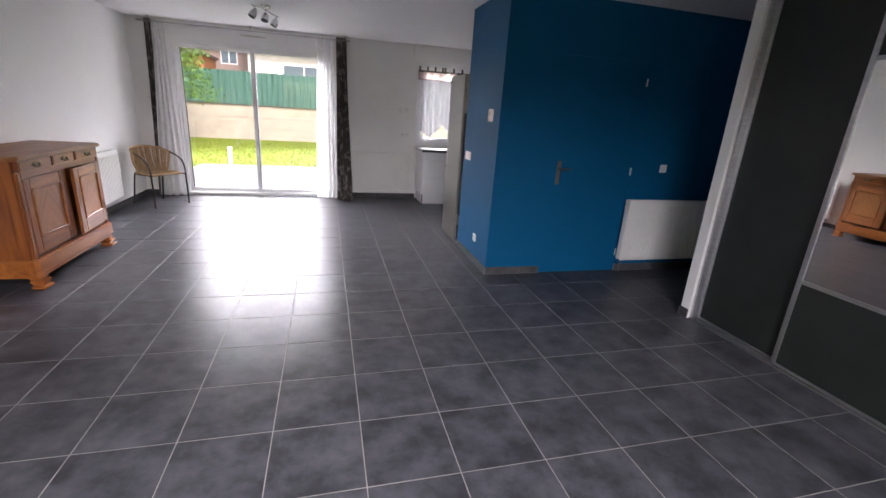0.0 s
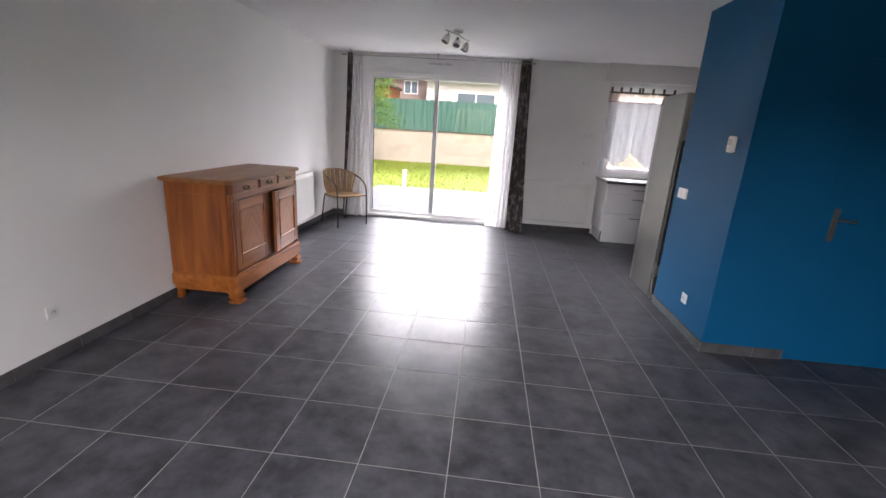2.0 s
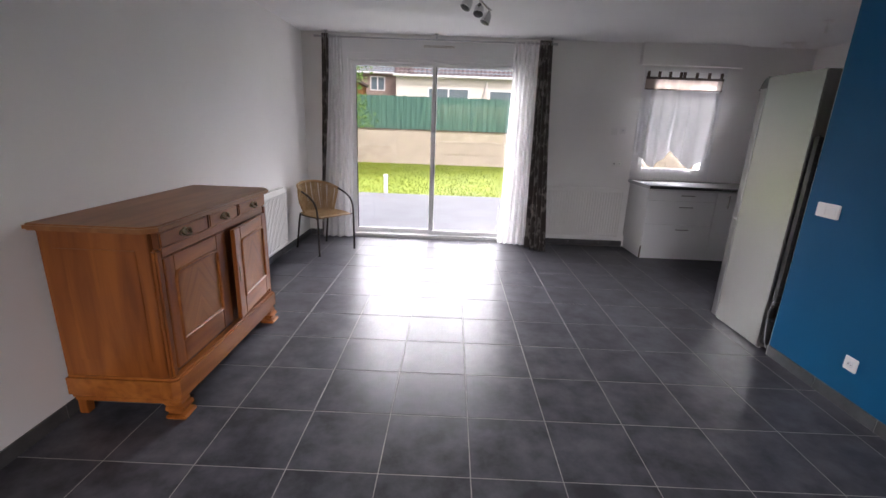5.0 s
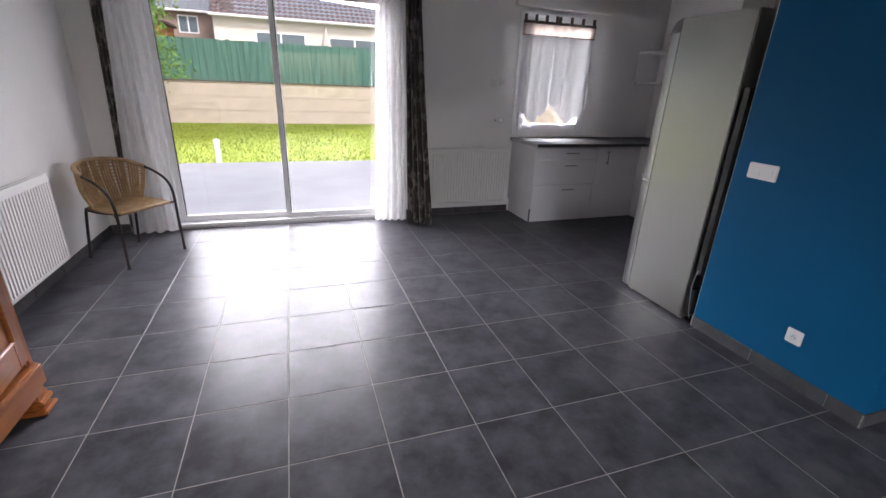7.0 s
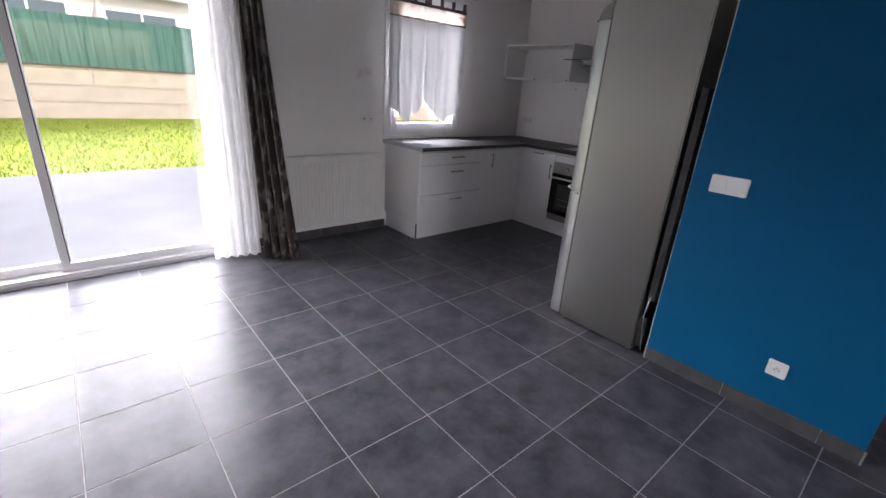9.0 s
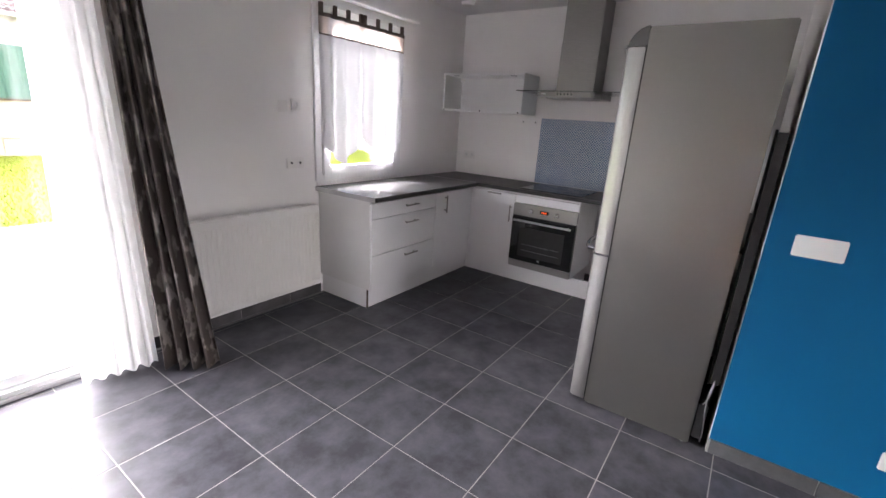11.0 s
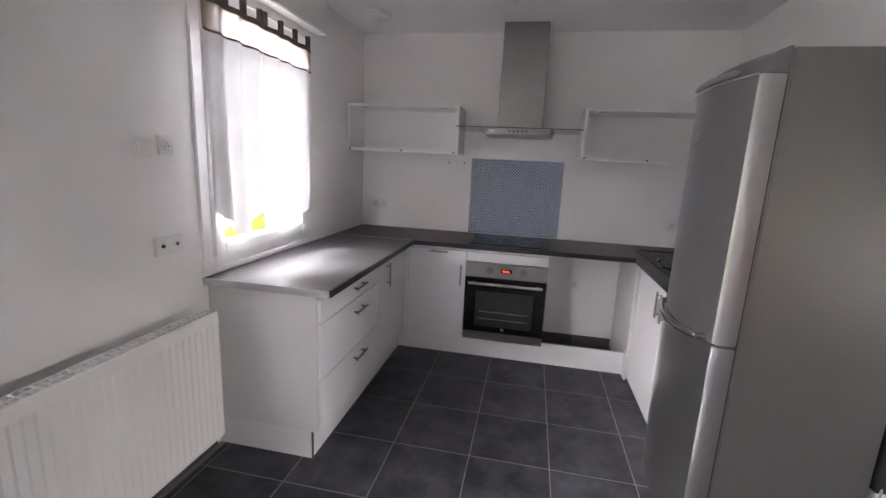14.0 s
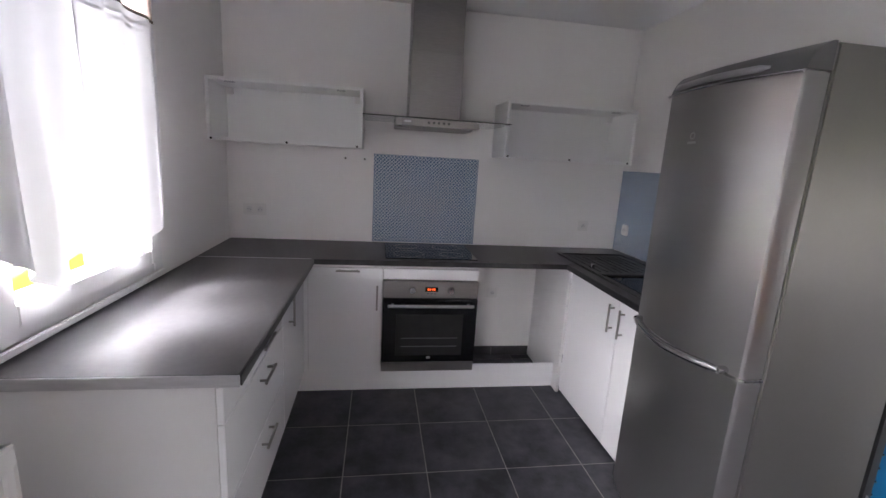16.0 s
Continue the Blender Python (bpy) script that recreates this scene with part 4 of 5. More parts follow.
# ---- curtains of the garden door ----
def drape(top0, top1, low0, low1, ztop, zlow, folds, amp, seed, flare=1.6, hem=0.0):
    """A hanging cloth: the top runs from top0 to top1 (x, y), the hem from low0 to low1, with folds that widen downwards."""
    bm = bmesh.new()
    nx, nz = folds * 10, 30
    rows = []
    for j in range(nz + 1):
        t = j / nz
        e = t ** flare
        a = Vector((*top0, 0)).lerp(Vector((*low0, 0)), e)
        b = Vector((*top1, 0)).lerp(Vector((*low1, 0)), e)
        side = (b - a).normalized().cross(Vector((0, 0, 1)))
        row = []
        for i in range(nx + 1):
            u = i / nx
            wob = 0.35 * noise.noise((u * 5 + seed, t * 2.2, seed))
            d = amp * (0.55 + 0.65 * t) * math.sin(2 * math.pi * folds * (u + 0.03 * wob) + wob * 2.5)
            p = a.lerp(b, u) + side * (d + 0.25 * amp * noise.noise((u * 9, t * 5, seed + 3)))
            p.z = ztop + (zlow - ztop) * t + (hem * noise.noise((u * 6, seed, 2)) if j == nz else 0)
            row.append(bm.verts.new(p))
        rows.append(row)
    for a, b in zip(rows, rows[1:]):
        for k in range(nx):
            bm.faces.new((a[k], a[k + 1], b[k + 1], b[k]))
    return bm


def hung(name, label, bm, material, thick):
    c = thing(name, label, "curtain")
    low = [v.co for v in bm.verts if v.co.z > 2.4]
    xs = sorted(p.x for p in low)
    cloth = part("cloth", bm, material, c, "", True)
    if thick:
        mod = cloth.modifiers.new("thickness", "SOLIDIFY")
        mod.thickness = thick
    n = 4
    for i in range(n):
        x = xs[0] + (xs[-1] - xs[0]) * (i + 0.5) / n
        part("eyelet", tube([(x, 7.42 + 0.020 * math.cos(a), 2.435 + 0.020 * math.sin(a)) for a in (k * math.pi / 8 for k in range(17))], 0.004, 6), M_ALU, c, "round metal eyelet", True)
    return c


hung("sheer_curtain", "white sheer voile drawn beside the chair", drape((-2.32, 7.42), (-2.17, 7.42), (-2.46, 7.38), (-2.09, 7.42), 2.455, 0.015, 4, 0.020, 1, 1.2, 0.012), M_SHEER, 0)
hung("sheer_curtain", "white sheer voile drawn beside the dark drape", drape((-0.125, 7.42), (0.145, 7.42), (-0.17, 7.385), (0.17, 7.33), 2.455, 0.012, 5, 0.022, 2, 1.3, 0.014), M_SHEER, 0)
hung("drape", "narrow gathered taupe drape with woven leaf pattern", drape((-2.40, 7.41), (-2.32, 7.41), (-2.485, 7.41), (-2.40, 7.43), 2.465, 0.02, 3, 0.022, 5, 1.1), M_DRAPE, 0.002)
hung("drape", "heavy taupe drape with woven leaf pattern, flaring at the hem", drape((0.165, 7.41), (0.315, 7.41), (0.17, 7.24), (0.385, 7.05), 2.468, 0.012, 4, 0.034, 7, 1.2, 0.02), M_DRAPE, 0.002)
rod = thing("curtain_rod", "thin grey metal curtain rod hung from the ceiling", "curtain rod", (0, 7.42, 2.435))
part("bar", tube([(-2.46, 0, 0), (0.34, 0, 0)], 0.009, 12), M_ALU, rod, "", True)
for x in (-2.47, 0.35):
    part("finial", tube([(x - 0.025, 0, 0), (x + 0.025, 0, 0)], 0.014, 12), M_ALU, rod, "", True)
for x in (-2.355, -1.045, 0.305):
    part("bracket", tube([(x, 0, -0.012), (x, 0, 0.065)], 0.007, 10), M_ALU, rod, "", True)
    part("bracket_plate", tube([(x, 0, 0.060), (x, 0, 0.065)], 0.022, 14), M_ALU, rod, "", True)
for i in range(3):
    part("ring", tube([(0.02 + 0.05 * i + 0.02 * math.cos(a), 0.0, 0.02 * math.sin(a) + 0.0) for a in (k * math.pi / 8 for k in range(17))], 0.003, 6), M_ALU, rod, "", True)

# ---- ceiling spotlights ----
spots = thing("spot_lamp", "chrome three-head ceiling spot bar, switched off", "ceiling lamp", (-0.64, 5.75, ZC))
part("canopy", tube([(0, 0, 0), (0, 0, -0.022), (0, 0, -0.030)], [0.055, 0.053, 0.035], 24), M_CHROME, spots, "", True)
part("bar", tube(smooth_line([(-0.11, -0.26, -0.055), (-0.05, -0.14, -0.05), (0.0, 0.0, -0.045), (0.06, 0.13, -0.06), (0.11, 0.24, -0.065)], 5), 0.008), M_CHROME, spots, "", True)
part("stem", tube([(0, 0, -0.02), (0, 0, -0.05)], 0.012), M_CHROME, spots, "", True)
for (sx, sy, sz), aim in (((-0.085, -0.20, -0.055), (-0.5, -0.35, -1.0)), ((0.0, 0.0, -0.05), (-0.15, -0.5, -1.0)), ((0.09, 0.20, -0.063), (-0.45, -0.2, -1.0))):
    d = Vector(aim).normalized()
    p = Vector((sx, sy, sz)) + Vector((0, 0, -0.035))
    part("arm", tube([(sx, sy, sz), p], 0.006), M_CHROME, spots, "", True)
    head = part("spot_head", tube([p - d * 0.012, p, p + d * 0.02, p + d * 0.055, p + d * 0.085], [0.010, 0.020, 0.032, 0.039, 0.041], 18), M_CHROME, spots, "bell-shaped chrome head", True)
    part("bulb", tube([p + d * 0.0855, p + d * 0.088], [0.034, 0.028], 18), M_BLACK, head, "unlit dark bulb face", True)
det = thing("smoke_detector", "round white smoke detector on the kitchen ceiling", "detector", (2.98, 7.20, ZC))
part("base", tube([(0, 0, 0), (0, 0, -0.012)], 0.075, 24), M_PLASTIC, det, "", True)
part("cap", tube([(0, 0, -0.012), (0, 0, -0.035), (0, 0, -0.045)], [0.06, 0.055, 0.03], 24), M_PLASTIC, det, "", True)
part("side_block", boxes((-0.15, -0.07, -0.04, 0.04, -0.02, -0.001), bevel=0.004), M_PLASTIC, det)
pend = thing("pendant_holder", "bare white lamp holder on a short ceiling cable", "lamp holder", (2.50, 6.22, ZC))
part("cover", tube([(0, 0, 0), (0, 0, -0.015)], [0.05, 0.045], 20), M_PLASTIC, pend, "", True)
part("cable", tube([(0, 0, -0.01), (0.004, 0, -0.06)], 0.004, 8), M_PLASTIC, pend, "", True)
part("socket", tube([(0.004, 0, -0.05), (0.004, 0, -0.105)], [0.014, 0.019], 14), M_PLASTIC, pend, "", True)

# ---- kitchen units ----
def bar_handle(parent, x, z, length, upright):
    """A steel bar handle on a front whose face is local y 0."""
    a, b = ((x, -0.028, z - length / 2), (x, -0.028, z + length / 2)) if upright else ((x - length / 2, -0.028, z), (x + length / 2, -0.028, z))
    bm = tube([a, b], 0.006, 10)
    for s in (-0.36, 0.36):
        q = (x, z + s * length) if upright else (x + s * length, z)
        tube([(q[0], 0.0, q[1]), (q[0], -0.028, q[1])], 0.005, 8, bm)
    part("handle", bm, M_STEEL, parent, "brushed steel bar handle", True)


def base_unit(name, label, at, turn, width, depth, fronts, z0=0.17, z1=0.858):
    u = thing(name, label, "cabinet", at, turn, "kitchen base units")
    part("body", boxes((0.001, width - 0.001, 0.022, depth, z0, z1)), M_MELA, u)
    for kind, fx0, fx1, fz0, fz1, hx, hz, upright in fronts:
        f = part(kind, boxes((fx0 + 0.002, fx1 - 0.002, 0.0, 0.019, fz0 + 0.0025, fz1 - 0.0025), bevel=0.0015), M_LACQ, u)
        if hx is not None:
            bar_handle(f, hx, hz, 0.155, upright)
    return u


FN, FE, FS = 6.935, 2.885, 5.262
side = thing("end_panel", "white melamine end panel of the window-side units", "panel", (1.500, FN + 0.02, 0))
part("board", boxes((0, 0.019, 0, YF - FN - 0.024, 0.165, 0.858), bevel=0.001), M_MELA, side)
base_unit("drawer_unit", "white gloss three-drawer base unit under the window", (1.520, FN, 0), 0, 0.765, 0.57,
          [("drawer_front", -0.018, 0.765, 0.722, 0.842, 0.42, 0.79, False), ("drawer_front", -0.018, 0.765, 0.44, 0.722, 0.42, 0.655, False), ("drawer_front", -0.018, 0.765, 0.172, 0.44, 0.42, 0.385, False)])
base_unit("corner_unit", "white gloss corner base unit with one door", (2.286, FN, 0), 0, 0.575, 0.57, [("door", 0.0, 0.56, 0.172, 0.842, 0.135, 0.735, True)])
base_unit("corner_unit", "white gloss base unit with a pull-out front beside the oven", (FE, 6.915, 0), -90, 0.443, 0.555, [("door", 0.0, 0.443, 0.172, 0.842, 0.41, 0.66, True)])
oven_box = base_unit("oven_housing", "white housing unit around the built-in oven", (FE, 6.471, 0), -90, 0.597, 0.55, [("filler", 0.0, 0.597, 0.772, 0.842, None, None, None)])
base_unit("sink_unit", "white gloss sink base unit with two doors", (2.866, FS, 0), 180, 0.82, 0.58,
          [("door", 0.0, 0.575, 0.02, 0.842, 0.525, 0.735, True), ("door", 0.575, 0.82, 0.02, 0.842, 0.625, 0.735, True)], z0=0.02)
part("filler", boxes((1.344, 1.384, -0.016, -0.001, 0.17, 0.858)), M_LACQ, side, "narrow white corner filler")
part("filler", boxes((1.385, 1.400, -0.0395, -0.001, 0.17, 0.858)), M_LACQ, side, "narrow white corner filler")
upper = bpy.data.objects["corner_unit.001"]
bar_handle(upper, 0.235, 0.826, 0.14, False)
pl = thing("plinth", "white plinth boards under the kitchen units", "plinth", kind="structure")
part("board", boxes((1.535, 2.95, 7.0, 7.016, 0.001, 0.168), bevel=0.001), M_LACQ, pl)
part("board", boxes((1.522, 1.535, 7.0, YF - 0.003, 0.001, 0.16), bevel=0.001), M_LACQ, pl)
part("board", boxes((2.95, 2.966, 5.205, 7.0, 0.001, 0.168), bevel=0.001), M_LACQ, pl)
part("edge_strip", boxes((1.5195, 1.5355, 6.996, 7.0, 0.001, 0.16)), M_BARK, pl, "bare brown chipboard edge")
bay = thing("bay_panel", "white side panel closing the dishwasher bay", "panel", (FE + 0.02, 5.272, 0))
part("board", boxes((-0.038, 0.54, -0.0095, 0.009, 0.0, 0.858), bevel=0.001), M_MELA, bay)

wt = thing("worktop", "dark slate-look laminate worktop in a U shape", "worktop")
part("slab", boxes((1.474, 2.863, 6.878, YF - 0.002, 0.862, 0.895), bevel=0.003), M_TOP, wt)
part("slab", boxes((2.865, XE - 0.002, YK + 0.002, YF - 0.002, 0.862, 0.895), bevel=0.003), M_TOP, wt)
part("slab", boxes((2.04, 2.863, YK + 0.002, 5.30, 0.862, 0.895), bevel=0.003), M_TOP, wt)
part("end_strip", boxes((1.4685, 1.4735, 6.878, YF - 0.002, 0.861, 0.896), bevel=0.001), M_ALU, wt, "bright aluminium end strip")
part("joint_strip", boxes((2.860, 2.868, 6.89, YF - 0.003, 0.8935, 0.8965), bevel=0.0005), M_ALU, wt, "thin aluminium joint strip")
part("edging", boxes((1.475, 2.862, 6.8745, 6.8775, 0.863, 0.894)), M_EDGE, wt)
part("edging", boxes((2.8615, 2.8645, 5.302, 6.877, 0.863, 0.894)), M_EDGE, wt)
part("edging", boxes((2.04, 2.860, 5.3005, 5.3035, 0.863, 0.894)), M_EDGE, wt)

# oven
ov = thing("oven", "built-in stainless steel oven with black glass door", "oven", (FE - 0.002, 6.469, 0), -90)
part("control_panel", boxes((0.0, 0.593, -0.020, 0.018, 0.662, 0.768), bevel=0.002), M_STEEL, ov, "brushed steel control panel")
od = part("oven_door", boxes((0.0, 0.593, -0.024, 0.018, 0.238, 0.658), bevel=0.003), M_BGLASS, ov, "black glass door")
part("window", boxes((0.085, 0.508, -0.0255, -0.0235, 0.285, 0.555)), M_BLACK, od, "darker inner window")
for z in (0.345, 0.40):
    part("rack", tube([(0.12, -0.0262, z), (0.475, -0.0262, z)], 0.0012, 6), M_ALU, od)
part("badge", boxes((0.285, 0.308, -0.0262, -0.0240, 0.262, 0.276)), M_LOGO, od)
bm = tube([(0.03, -0.062, 0.622), (0.563, -0.062, 0.622)], 0.010, 12)
for x in (0.06, 0.533):
    tube([(x, -0.024, 0.622), (x, -0.062, 0.622)], 0.007, 8, bm)
part("handle", bm, M_ALU, od, "steel bar handle", True)
part("kick_strip", boxes((0.0, 0.593, -0.018, 0.018, 0.172, 0.234), bevel=0.002), M_STEEL, ov, "brushed steel lower strip")
for x in (0.178, 0.418):
    k = part("knob", tube([(x, -0.020, 0.715), (x, -0.026, 0.715), (x, -0.044, 0.715)], [0.024, 0.020, 0.018], 20), M_CHROME, ov, "", True)
    part("mark", boxes((x - 0.0015, x + 0.0015, -0.0452, -0.0442, 0.718, 0.732)), M_BLACK, k)
disp = part("display", boxes((0.258, 0.338, -0.0215, -0.0195, 0.703, 0.733)), M_BGLASS, ov)
for i, dx in enumerate((0.273, 0.285, 0.301, 0.313)):
    part("digit", boxes((dx, dx + 0.007, -0.0228, -0.0218, 0.711, 0.725)), M_DISPLAY, disp, "glowing orange digit")
for i in range(3):
    part("button", boxes((0.268 + 0.022 * i, 0.282 + 0.022 * i, -0.0225, -0.0205, 0.688, 0.694)), M_CHROME, ov)

hob = thing("hob", "flush black glass electric hob on the worktop", "hob", (3.165, 6.17, 0.8955))
part("glass_plate", boxes((-0.25, 0.25, -0.29, 0.29, 0.0, 0.005), bevel=0.002), M_BGLASS, hob)
for x, y, r in ((-0.12, -0.14, 0.075), (-0.12, 0.14, 0.095), (0.12, -0.14, 0.095), (0.12, 0.14, 0.075)):
    part("zone_ring", tube([(x + r * math.cos(a), y + r * math.sin(a), 0.0048) for a in (k * math.pi / 20 for k in range(41))], 0.0009, 5), M_LOGO, hob, "thin grey cooking zone ring")

# hood
hood = thing("extractor_hood", "stainless chimney hood with a flat glass canopy", "cooker hood", (XE, 6.17, 0), -90)
part("chimney", boxes((-0.165, 0.165, -0.27, -0.002, 1.76, 2.15), (-0.162, 0.162, -0.267, -0.002, 2.15, ZC - 0.002), bevel=0.003), M_STEEL, hood, "brushed steel chimney")
part("motor_body", prism([(-0.165, -0.27), (0.165, -0.27), (0.25, -0.475), (0.22, -0.49), (-0.22, -0.49), (-0.25, -0.475)], 1.695, 1.735, 0.004), M_STEEL, hood)
part("back_body", boxes((-0.25, 0.25, -0.27, -0.004, 1.695, 1.735), bevel=0.002), M_STEEL, hood)
gl = part("glass_canopy", boxes((-0.447, 0.447, -0.49, -0.03, 1.737, 1.743), bevel=0.002), M_GLASS_T, hood, "thin clear glass canopy")
for i in range(5):
    part("button", tube([(-0.06 + 0.03 * i, -0.490, 1.716), (-0.06 + 0.03 * i, -0.4935, 1.716)], 0.007, 12), M_BLACK, hood, "", True)
part("badge", boxes((-0.205, -0.165, -0.4915, -0.4895, 1.712, 1.722)), M_LOGO, hood)

# open wall cabinets
def open_cabinet(y_high, width, label):
    """Hung on the kitchen wall; its open front looks to -x."""
    c = thing("wall_cabinet", label, "wall cabinet", (XE - 0.002, y_high, 1.545), -90, "open wall cabinets")
    D, H, T = 0.335, 0.358, 0.018
    part("bottom", boxes((0, width, -D, -0.004, 0, T), bevel=0.001), M_CABIN, c)
    part("top", boxes((0, width, -D, -0.004, H - T, H), bevel=0.001), M_CABIN, c)
    for x in (0, width - T):
        part("side", boxes((x, x + T, -D, -0.004, T, H - T), bevel=0.001), M_CABIN, c)
    part("back", boxes((T, width - T, -0.016, -0.010, T, H - T)), M_CABIN, c)
    for x in (0.02, width / 2, width - 0.03):
        part("cam_cover", tube([(x, -D - 0.002, 0.009), (x, -D + 0.002, 0.009)], 0.007, 10), M_BLACK, c, "small dark fixing", True)
    for x in (T + 0.005, width - T - 0.045):
        part("hanger", boxes((x, x + 0.04, -0.055, -0.018, H - T - 0.045, H - T - 0.004), bevel=0.003), M_PLASTIC, c)
    for x in (T + 0.08, width - T - 0.14):
        part("hinge_plate", boxes((x, x + 0.05, -D + 0.03, -D + 0.06, H - T - 0.006, H - T)), M_ALU, c)


open_cabinet(7.517, 0.895, "white open-fronted wall cabinet in the window corner")
open_cabinet(5.708, 0.895, "white open-fronted wall cabinet above the sink corner")

sp = thing("splashback", "printed splashback panel with small blue rosettes", "splashback", (XE, 6.175, 1.21), -90, "printed panels")
part("sheet", boxes((-0.375, 0.375, -0.005, 0.0, -0.312, 0.312), bevel=0.001), M_SPLASH, sp)
sp2 = thing("splashback", "printed blue rosette panel behind the sink", "splashback", (3.02, YK, 1.20), 180, "printed panels")
part("sheet", boxes((-0.425, 0.6, -0.007, 0.0, -0.302, 0.302), bevel=0.001), M_SPLASH, sp2)

# sink with drainer
sk = thing("sink", "black composite sink with ribbed drainer", "sink", (2.13, 4.74, 0.8955))
part("rim", boxes((0.0, 1.06, 0.0, 0.025, 0, 0.012), (0.0, 1.06, 0.475, 0.50, 0, 0.012), (0.0, 0.025, 0.025, 0.475, 0, 0.012), (1.035, 1.06, 0.025, 0.475, 0, 0.012), bevel=0.004), M_EDGE, sk)
part("drainer", boxes((0.50, 1.035, 0.025, 0.475, 0.0, 0.004)), M_EDGE, sk)
for i in range(9):
    part("rib", boxes((0.55, 1.0, 0.07 + 0.045 * i, 0.082 + 0.045 * i, 0.004, 0.008), bevel=0.0015), M_EDGE, sk)
part("bowl", boxes((0.06, 0.46, 0.06, 0.44, 0.0002, 0.0025)), M_BGLASS, sk)
part("divider", boxes((0.46, 0.50, 0.025, 0.475, 0, 0.012), bevel=0.003), M_EDGE, sk)
part("overflow_knob", tube([(0.62, 0.455, 0.012), (0.62, 0.455, 0.035)], 0.014, 14), M_CHROME, sk, "round chrome waste knob", True)


# ---- fridge ----
def fridge(at):
    """Doors face +y; local x 0 is the side towards the living room."""
    f = thing("fridge_freezer", "tall silver fridge freezer with curved steel doors", "fridge", at)
    W, D, H = 0.595, 0.515, 1.895
    part("cabinet", boxes((0.0, W, 0.0, D, 0.012, H), bevel=0.006), M_FRIDGE, f, "satin silver cabinet")

    def bowed(z0, z1, grow=0.0):
        pts = [(0.004, D + 0.006), (0.004, D + 0.070), (0.014, D + 0.084)]
        for k in range(15):
            u = k / 14
            pts.append((0.03 + (W - 0.06) * u, D + 0.088 + grow + 0.045 * math.sin(math.pi * u)))
        pts += [(W - 0.014, D + 0.084), (W - 0.004, D + 0.070), (W - 0.004, D + 0.006)]
        return prism(pts, z0, z1, 0.004)

    up = part("upper_door", bowed(0.859, 1.815), M_FDOOR, f, "bowed brushed steel upper door", True)
    low = part("lower_door", bowed(0.022, 0.849), M_FDOOR, f, "bowed brushed steel freezer door", True)
    bm = bmesh.new()
    rows = []
    for z, back in ((1.818, 0.0), (1.842, 0.008), (1.866, 0.022), (1.886, 0.042), (1.899, 0.072)):
        row = [bm.verts.new((0.004, D + 0.002, z))]
        for k in range(15):
            u = k / 14
            row.append(bm.verts.new((0.006 + (W - 0.012) * u, D + max(0.012, 0.084 - back) + max(0.0, 0.048 - 0.4 * back) * math.sin(math.pi * u), z)))
        row.append(bm.verts.new((W - 0.004, D + 0.002, z)))
        rows.append(row)
    for a, b in zip(rows, rows[1:]):
        for k in range(len(a) - 1):
            bm.faces.new((a[k], a[k + 1], b[k + 1], b[k]))
    bm.faces.new(rows[-1])
    bm.faces.new(rows[0][::-1])
    part("top_cap", bm, mat("grey_cap_plastic", (0.16, 0.16, 0.16), 0.4, second=(0.14, 0.14, 0.14), scale=8), f, "dark grey rounded top cap", True)
    rim = [(0.006 + (W - 0.012) * k / 14, D + 0.090 + 0.045 * math.sin(math.pi * k / 14), 1.812) for k in range(15)]
    part("trim", tube(rim, 0.005, 8), M_CHROME, up, "pale trim line", True)
    strip = [(0.10 + (W - 0.16) * k / 14, D + 0.089 + 0.046 * math.sin(math.pi * (0.10 + (W - 0.16) * k / 14) / W), 1.836) for k in range(15)]
    part("fascia_strip", tube(strip, [0.004] + [0.011] * 13 + [0.004], 8), M_ALU, f, "pale silver strip under the cap", True)
    grip = [(0.06 + (W - 0.12) * k / 14, D + 0.122 + 0.045 * math.sin(math.pi * k / 14), 0.868 - 0.010 * math.sin(math.pi * k / 14)) for k in range(15)]
    part("handle", tube(grip, [0.010] + [0.0155] * 13 + [0.010], 12), M_CHROME, up, "bowed grip bar along the lower edge", True)
    for g in (grip[0], grip[-1]):
        part("handle_post", tube([(g[0], D + 0.088, g[2]), (g[0], g[1] + 0.004, g[2])], 0.014, 12), M_CHROME, up, "", True)
    bx, by = 0.36, D + 0.1305
    part("badge", tube([(bx + 0.011 * math.cos(a), by + 0.0005, 1.645 + 0.011 * math.sin(a)) for a in (k * math.pi / 8 for k in range(17))], 0.002, 6), M_LOGO, up, "small pale badge")
    part("badge_bar", boxes((bx - 0.022, bx + 0.022, by - 0.004, by + 0.0015, 1.617, 1.625)), M_LOGO, up, "small pale badge strip")
    part("gap_seal", boxes((0.008, W - 0.008, D + 0.001, D + 0.006, 0.03, 1.81)), M_BLACK, f, "dark rubber seal")
    part("hinge", boxes((0.0, 0.05, D + 0.001, D + 0.07, 0.849, 0.859), bevel=0.002), M_CHROME, f)
    for x in (0.02, W - 0.05):
        for y in (0.03, D - 0.02):
            part("foot", tube([(x + 0.015, y, 0.0), (x + 0.015, y, 0.014)], 0.014, 10), M_PLASTIC, f, "", True)
    con = part("condenser", boxes((0.006, W - 0.006, -0.058, -0.024, 0.36, 1.49)), M_BLACK, f, "black condenser grid")
    for k in range(20):
        part("coil", tube([(0.003, -0.060, 0.38 + 0.056 * k), (W - 0.025, -0.060, 0.38 + 0.056 * k)], 0.004, 6), M_BLACK, con)
    for x in (0.04, 0.09):
        part("upright", tube([(x, -0.018, 0.34), (x, -0.018, 1.50)], 0.005, 6), M_BLACK, con)
